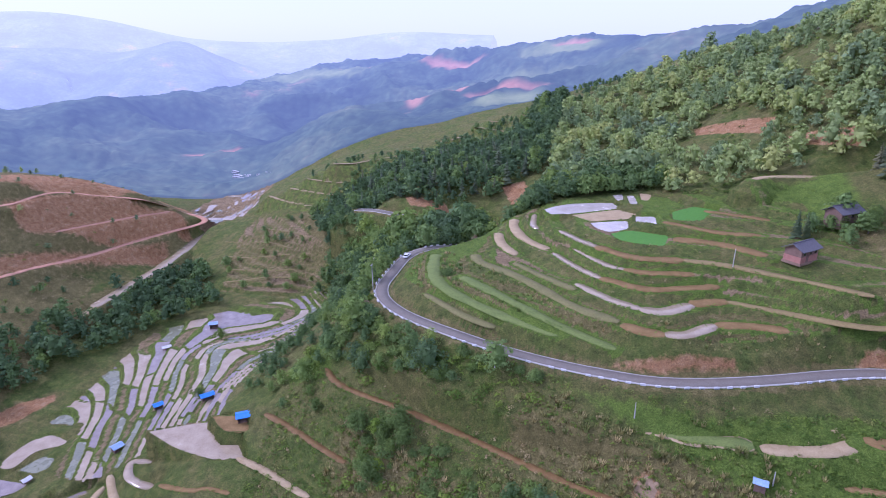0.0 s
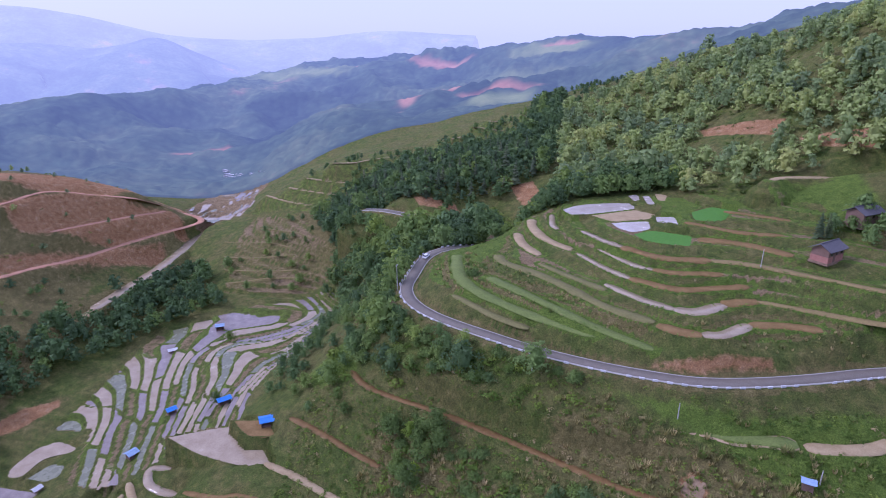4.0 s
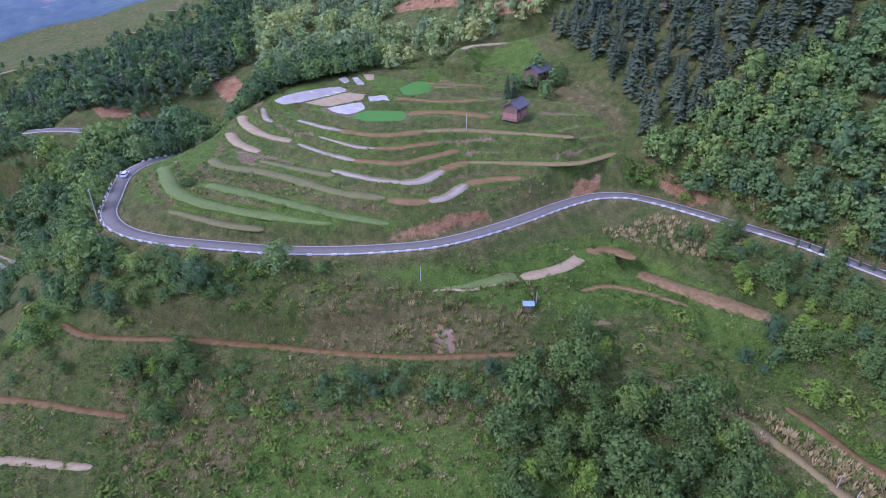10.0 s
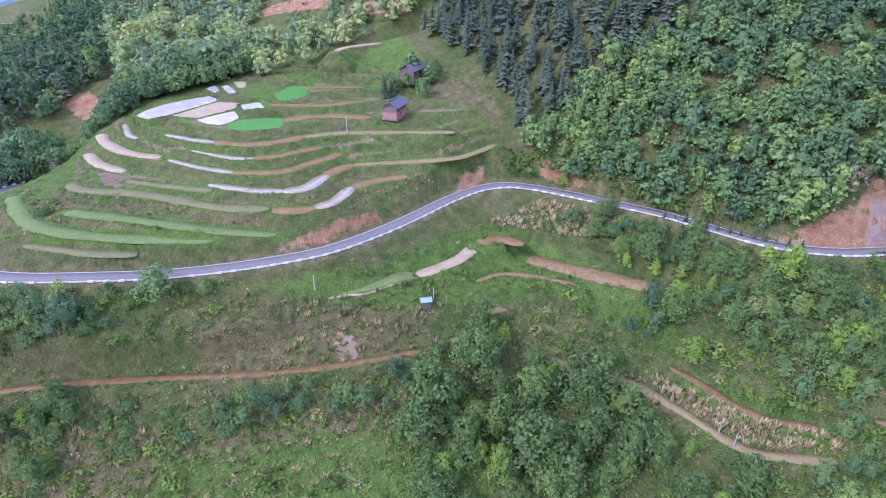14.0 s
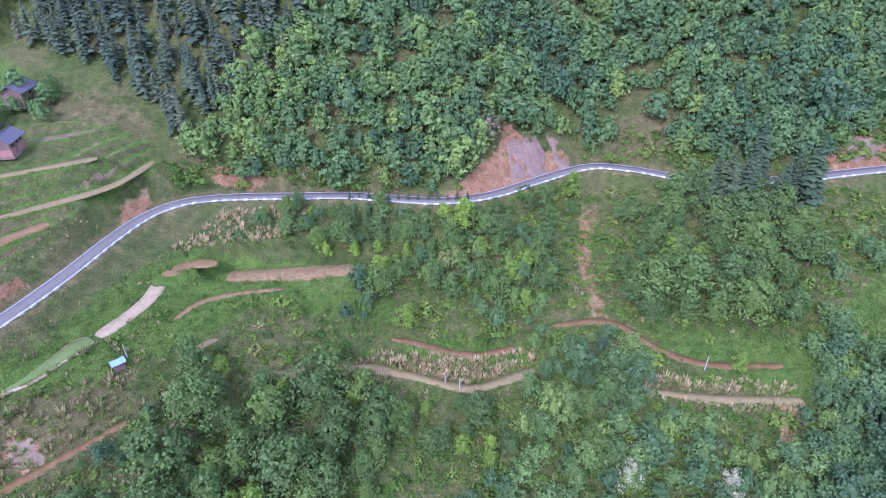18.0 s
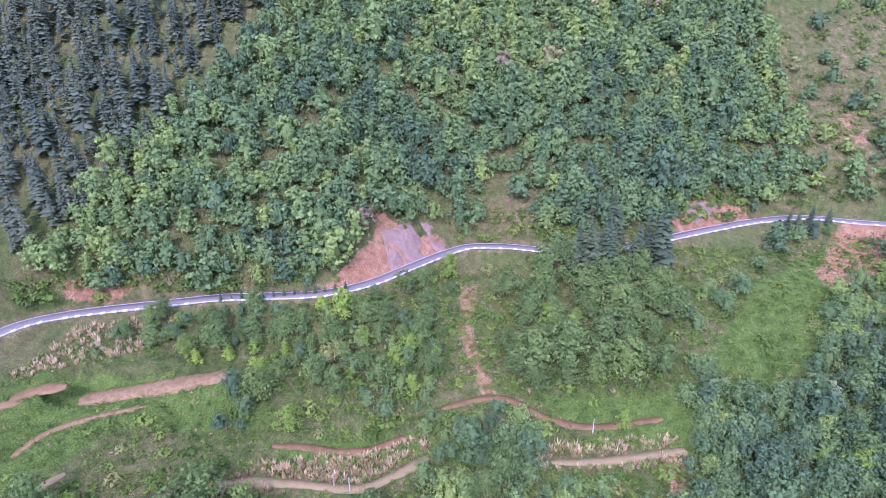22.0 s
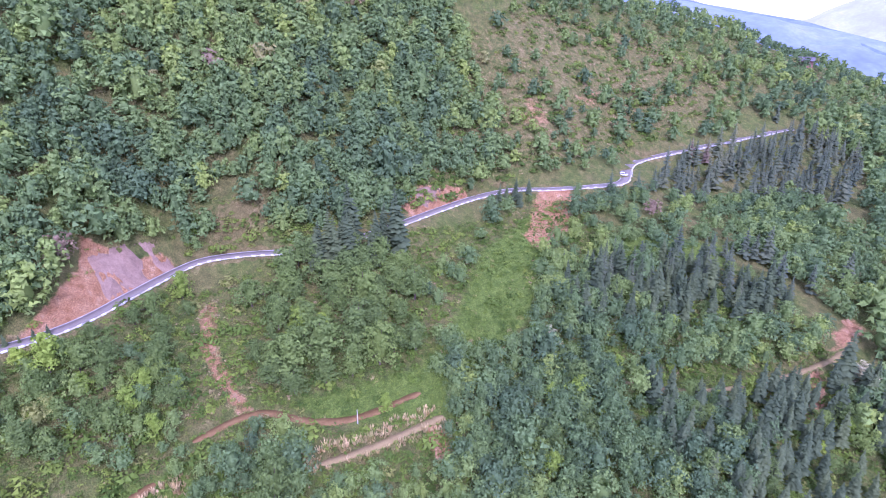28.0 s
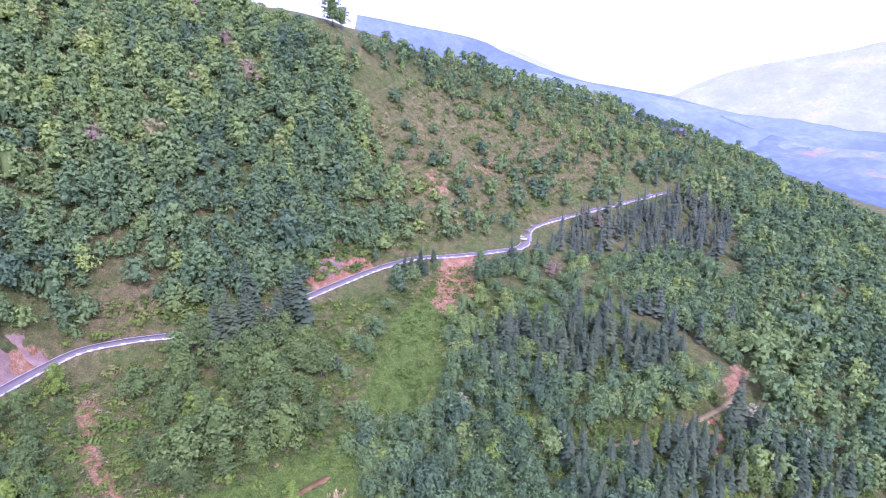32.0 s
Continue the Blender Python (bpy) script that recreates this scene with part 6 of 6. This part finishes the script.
SHRUB_BELTS = {
    "shrubs below the road": ([(-30, 172), (-10, 159), (10, 143), (30, 130), (27, 125), (7, 133), (-3, 136), (-36, 160)], 3.2, 0.85, 1.7),
    "shrubs above the lower slope": ([(-22, 140), (-9, 130), (34, 102), (60, 89), (52, 84), (9, 108), (-24, 122)], 3.6, 0.6, 1.5),
    "shrubs on the bank": ([(60, 116), (100, 112), (122, 108), (130, 96), (118, 96), (100, 110)], 4.5, 0.4, 1.0),
    "shrubs on the hill": ([(-6, 200), (6, 198), (10, 172), (2, 160), (-6, 172)], 3.6, 0.55, 1.2),
}
for group, (poly, gap, keep, size) in SHRUB_BELTS.items():
    x, y, z = settle(*scatter(poly, gap, keep), 4.2, 1.0)
    plant(shrubs, x, y, z, size * rng.lognormal(0, 0.25, len(x)), group)
drop(broad + young + firs + flower + shrubs)
# ---- houses, huts, cars, poles ----
def solid(name, size, at, material, parent, label="", turn=(0, 0, 0), bevel=0.02, taper=1.0):
    """A box with softened edges, its base at the given place; taper narrows its top."""
    bm = bmesh.new()
    bmesh.ops.create_cube(bm, size=1.0)
    for v in bm.verts:
        k = taper if v.co.z > 0 else 1.0
        v.co = Vector((v.co.x * size[0] * k, v.co.y * size[1] * k, (v.co.z + 0.5) * size[2]))
    bmesh.ops.bevel(bm, geom=bm.edges[:], offset=bevel, segments=1, affect="EDGES")
    me = bpy.data.meshes.new(name)
    bm.to_mesh(me)
    bm.free()
    me.materials.append(material)
    ob = new(name, me)
    ob.parent = parent
    ob.matrix_local = pose(*at, *turn)
    return tagged(ob, label)


def rod(name, a, b, r0, r1, material, parent, label="", sides=7):
    co, f = tube(a, b, r0, r1, sides)
    ob = new(name, raw_mesh(name, co, f, material))
    ob.parent = parent
    return tagged(ob, label)


def pitched(name, length, width, rise, at, material, parent, thick=0.12, over=0.5, label=""):
    """One slope of a roof pair each side of the ridge, with its thickness and eaves."""
    out = []
    for s in (-1, 1):
        w = width / 2 + over
        bm = bmesh.new()
        n = 7
        rows = []
        for i in range(n):
            x = (i / (n - 1) - 0.5) * (length + 2 * over)
            sag = -0.08 * math.cos(x / length * 3)
            rows.append([bm.verts.new((x, s * d * w, rise * (1 - d) * (1 + over / width) + dz + sag * d)) for d, dz in ((0, 0), (0.5, -0.04), (1, 0), (1, -thick), (0.5, -thick - 0.04), (0, -thick))])
        for a, b in zip(rows, rows[1:]):
            for k in range(6):
                bm.faces.new((a[k], a[(k + 1) % 6], b[(k + 1) % 6], b[k]))
        bm.faces.new(rows[0])
        bm.faces.new(rows[-1][::-1])
        bmesh.ops.recalc_face_normals(bm, faces=bm.faces)
        me = bpy.data.meshes.new(name)
        bm.to_mesh(me)
        bm.free()
        me.materials.append(material)
        ob = new(name, me)
        ob.parent = parent
        ob.matrix_local = pose(*at)
        out.append(tagged(ob, label))
    return out


def height_at(x, y):
    return float(land(np.array([float(x)]), np.array([float(y)]))[0])


def farmhouse(x, y, turn, length, width, wall_h, label, lower):
    h = tagged(new("farmhouse"), label, "house")
    h.matrix_world = pose(x, y, height_at(x, y) - 0.4, 0, 0, turn)
    solid("foundation", (length + 0.6, width + 0.6, 0.7), (0, 0, -0.2), ROCK, h)
    solid("lower_wall", (length, width, wall_h * 0.5), (0, 0, 0.5), lower, h)
    solid("upper_wall", (length - 0.1, width - 0.1, wall_h * 0.5), (0, 0, 0.5 + wall_h * 0.5), PLANK, h)
    for s in (-1, 1):
        bm = bmesh.new()
        vs = [bm.verts.new((s * (length / 2 - 0.1) + dx, yy, zz)) for dx in (-0.08, 0.08) for yy, zz in ((-width / 2, 0), (width / 2, 0), (0, width * 0.3))]
        for f in ((0, 1, 2), (5, 4, 3), (0, 3, 4, 1), (1, 4, 5, 2), (2, 5, 3, 0)):
            bm.faces.new([vs[i] for i in f])
        gm = bpy.data.meshes.new("gable")
        bm.to_mesh(gm)
        bm.free()
        gm.materials.append(PLANK)
        g = new("gable", gm)
        g.parent = h
        g.matrix_local = pose(0, 0, 0.5 + wall_h)
    pitched("roof_slope", length, width, width * 0.32, (0, 0, 0.55 + wall_h), TILE, h, 0.16, 0.8)
    solid("roof_ridge", (length + 1.5, 0.3, 0.22), (0, 0, 0.55 + wall_h + width * 0.36), TILE, h)
    for k in (-0.3, 0.05, 0.33):
        w = solid("window", (0.9, 0.1, 0.9), (k * length, -width / 2 - 0.02, 0.9 + wall_h * 0.5), GLASS_DARK, h)
        solid("window_frame", (1.1, 0.06, 0.08), (0, 0, -0.08), PLANK, w)
    solid("door", (1.1, 0.1, 2.0), (-0.12 * length, -width / 2 - 0.03, 0.5), PLANK, h, "dark plank door")
    return h


farmhouse(103, 158, 28, 8.0, 5.0, 3.6, "small wooden farmhouse with grey tile roof and red brick base", BRICK)
farmhouse(313, -388, 40, 9.0, 6.0, 5.5, "small house with reddish brick walls on the far ridge", BRICK)
farmhouse(124, 174, 22, 9.0, 5.5, 4.0, "old dark wooden farmhouse with grey tile roof among trees", PLANK)


def field_hut(x, y, turn, length, width, post, roof, label, closed=True):
    h = tagged(new("field_hut"), label, "hut")
    h.matrix_world = pose(x, y, height_at(x, y) - 0.1, 0, 0, turn)
    for sx in (-1, 1):
        for sy in (-1, 1):
            rod("post", (sx * length * 0.45, sy * width * 0.42, -0.3), (sx * length * 0.45, sy * width * 0.42, post + 0.15), 0.07, 0.06, PLANK, h)
    if closed:
        solid("back_wall", (length * 0.88, 0.08, post * 0.8), (0, width * 0.42, 0.1), PLANK, h)
        for s in (-1, 1):
            solid("side_wall", (0.08, width * 0.8, post * 0.75), (s * length * 0.44, 0, 0.1), PLANK, h)
    solid("floor_deck", (length * 0.85, width * 0.8, 0.1), (0, 0, 0.35), PLANK, h)
    pitched("roof_sheet", length, width, 0.55, (0, 0, post + 0.1), roof, h, 0.06, 0.35)
    rod("ridge_pole", (-length / 2 - 0.4, 0, post + 0.55), (length / 2 + 0.4, 0, post + 0.55), 0.05, 0.05, PLANK, h)
    return h


field_hut(-63, 156, 20, 4.6, 3.4, 2.3, TARP, "open field hut with a bright blue tarpaulin roof beside paddies")
field_hut(-106, 185, 40, 3.0, 2.4, 1.9, TARP, "small field hut with a blue tarpaulin roof among paddies")
field_hut(-112, 166, 55, 3.2, 2.8, 2.0, SHEET_PALE, "small field hut with a pale blue sheet roof")
field_hut(-84, 178, 35, 4.2, 2.4, 1.9, TARP, "low hut with a faded blue roof beside a tree")
field_hut(-110, 252, 15, 3.6, 3.0, 2.6, SHEET_PALE, "grey plank hut with a pale sheet roof at the paddies' edge")
field_hut(-126, 236, 30, 3.4, 2.0, 1.4, WHITEWASH, "low white-roofed shelter beside the valley paddies", False)
field_hut(-141, 160, 60, 2.4, 1.8, 1.3, WHITEWASH, "small white-roofed shelter between paddies", False)
field_hut(66, 99, 150, 2.3, 1.6, 2.2, SHEET_PALE, "small plank shed with a pale blue sheet roof on the slope")


def car(x, y, heading, label):
    c = tagged(new("car"), label, "car")
    d, s, z = near_line(np.array([float(x)]), np.array([float(y)]), ROAD_LINE)
    c.matrix_world = pose(x, y, float(z[0]) + 0.1, 0, 0, heading)
    solid("body", (4.2, 1.75, 0.6), (0, 0, 0.32), CAR_PAINT, c, bevel=0.14)
    cab = solid("cabin", (2.5, 1.55, 0.58), (-0.25, 0, 0.9), CAR_PAINT, c, bevel=0.14, taper=0.82)
    solid("windscreen", (0.06, 1.3, 0.5), (1.08, 0, 0.92), GLASS_DARK, c, turn=(0, -24, 0))
    solid("rear_window", (0.06, 1.3, 0.45), (-1.5, 0, 0.94), GLASS_DARK, c, turn=(0, 22, 0))
    for s in (-1, 1):
        solid("side_window", (2.0, 0.05, 0.36), (-0.25, s * 0.74, 1.0), GLASS_DARK, c, turn=(s * 8, 0, 0))
        solid("headlight", (0.08, 0.32, 0.14), (2.08, s * 0.58, 0.62), GLASS_DARK, c)
        for wx in (-1.3, 1.3):
            w = rod("wheel", (wx, s * 0.72, 0.32), (wx, s * 0.9, 0.32), 0.32, 0.32, RUBBER, c, sides=12)
            rod("rim", (wx, s * 0.88, 0.32), (wx, s * 0.92, 0.32), 0.18, 0.16, SHEET_PALE, w, sides=10)


car(-13.5, 204.5, 70, "small white car on the road at the hill's nose")
car(206, -166, 220, "white car on the bend of the mountain road")


def utility_pole(x, y, height, arm, turn, label):
    p = tagged(new("utility_pole"), label, "pole", "utility poles")
    p.matrix_world = pose(x, y, height_at(x, y) - 0.3, 0, 0, turn)
    rod("shaft", (0, 0, 0), (0, 0, height), 0.16, 0.1, CONCRETE, p)
    if arm:
        solid("crossarm", (1.6, 0.1, 0.1), (0, 0, height - 0.5), CONCRETE, p)
        for s in (-0.7, 0, 0.7):
            rod("insulator", (s, 0, height - 0.4), (s, 0, height - 0.15), 0.06, 0.04, WHITEWASH, p)


for x, y, hgt, arm, turn in ((-23, 176, 9, True, 70), (-24, 190, 9, True, 80), (13, 133, 5, False, 0), (44, 115, 4.5, False, 0), (69, 99.5, 4, False, 0), (97, 30, 4.5, False, 0), (119, -28, 4.5, False, 0), (98, 34, 4, False, 0), (84, 158, 6, False, 0)):
    utility_pole(x, y, hgt, arm, turn, "slim grey concrete utility pole" if arm else "thin weathered post on the slope")

# whitewashed guard stones along the road's outer edge
stone_bm = bmesh.new()
bmesh.ops.create_cube(stone_bm, size=1.0)
for v in stone_bm.verts:
    v.co = Vector((v.co.x * 1.3, v.co.y * 0.34, v.co.z * 0.55 + 0.27))
bmesh.ops.bevel(stone_bm, geom=stone_bm.edges[:], offset=0.05, segments=1, affect="EDGES")
stone_me = bpy.data.meshes.new("guard_stone")
stone_bm.to_mesh(stone_me)
stone_bm.free()
stone_me.materials.append(WHITEWASH)
main_road = bpy.data.objects["road"]
tan = np.gradient(ROAD_LINE[:, :2], axis=0)
tan /= np.linalg.norm(tan, axis=1)[:, None]
for k in range(4, len(ROAD_LINE) - 4, 2):
    if rng.uniform() < 0.2:
        continue
    p, t = ROAD_LINE[k], tan[k]
    ob = new("guard_stone", stone_me)
    ob.parent = main_road
    ob.matrix_world = pose(p[0] + t[1] * 2.45, p[1] - t[0] * 2.45, p[2] - 0.05, 0, rng.uniform(-3, 3), math.degrees(math.atan2(t[1], t[0])) + rng.uniform(-4, 4))
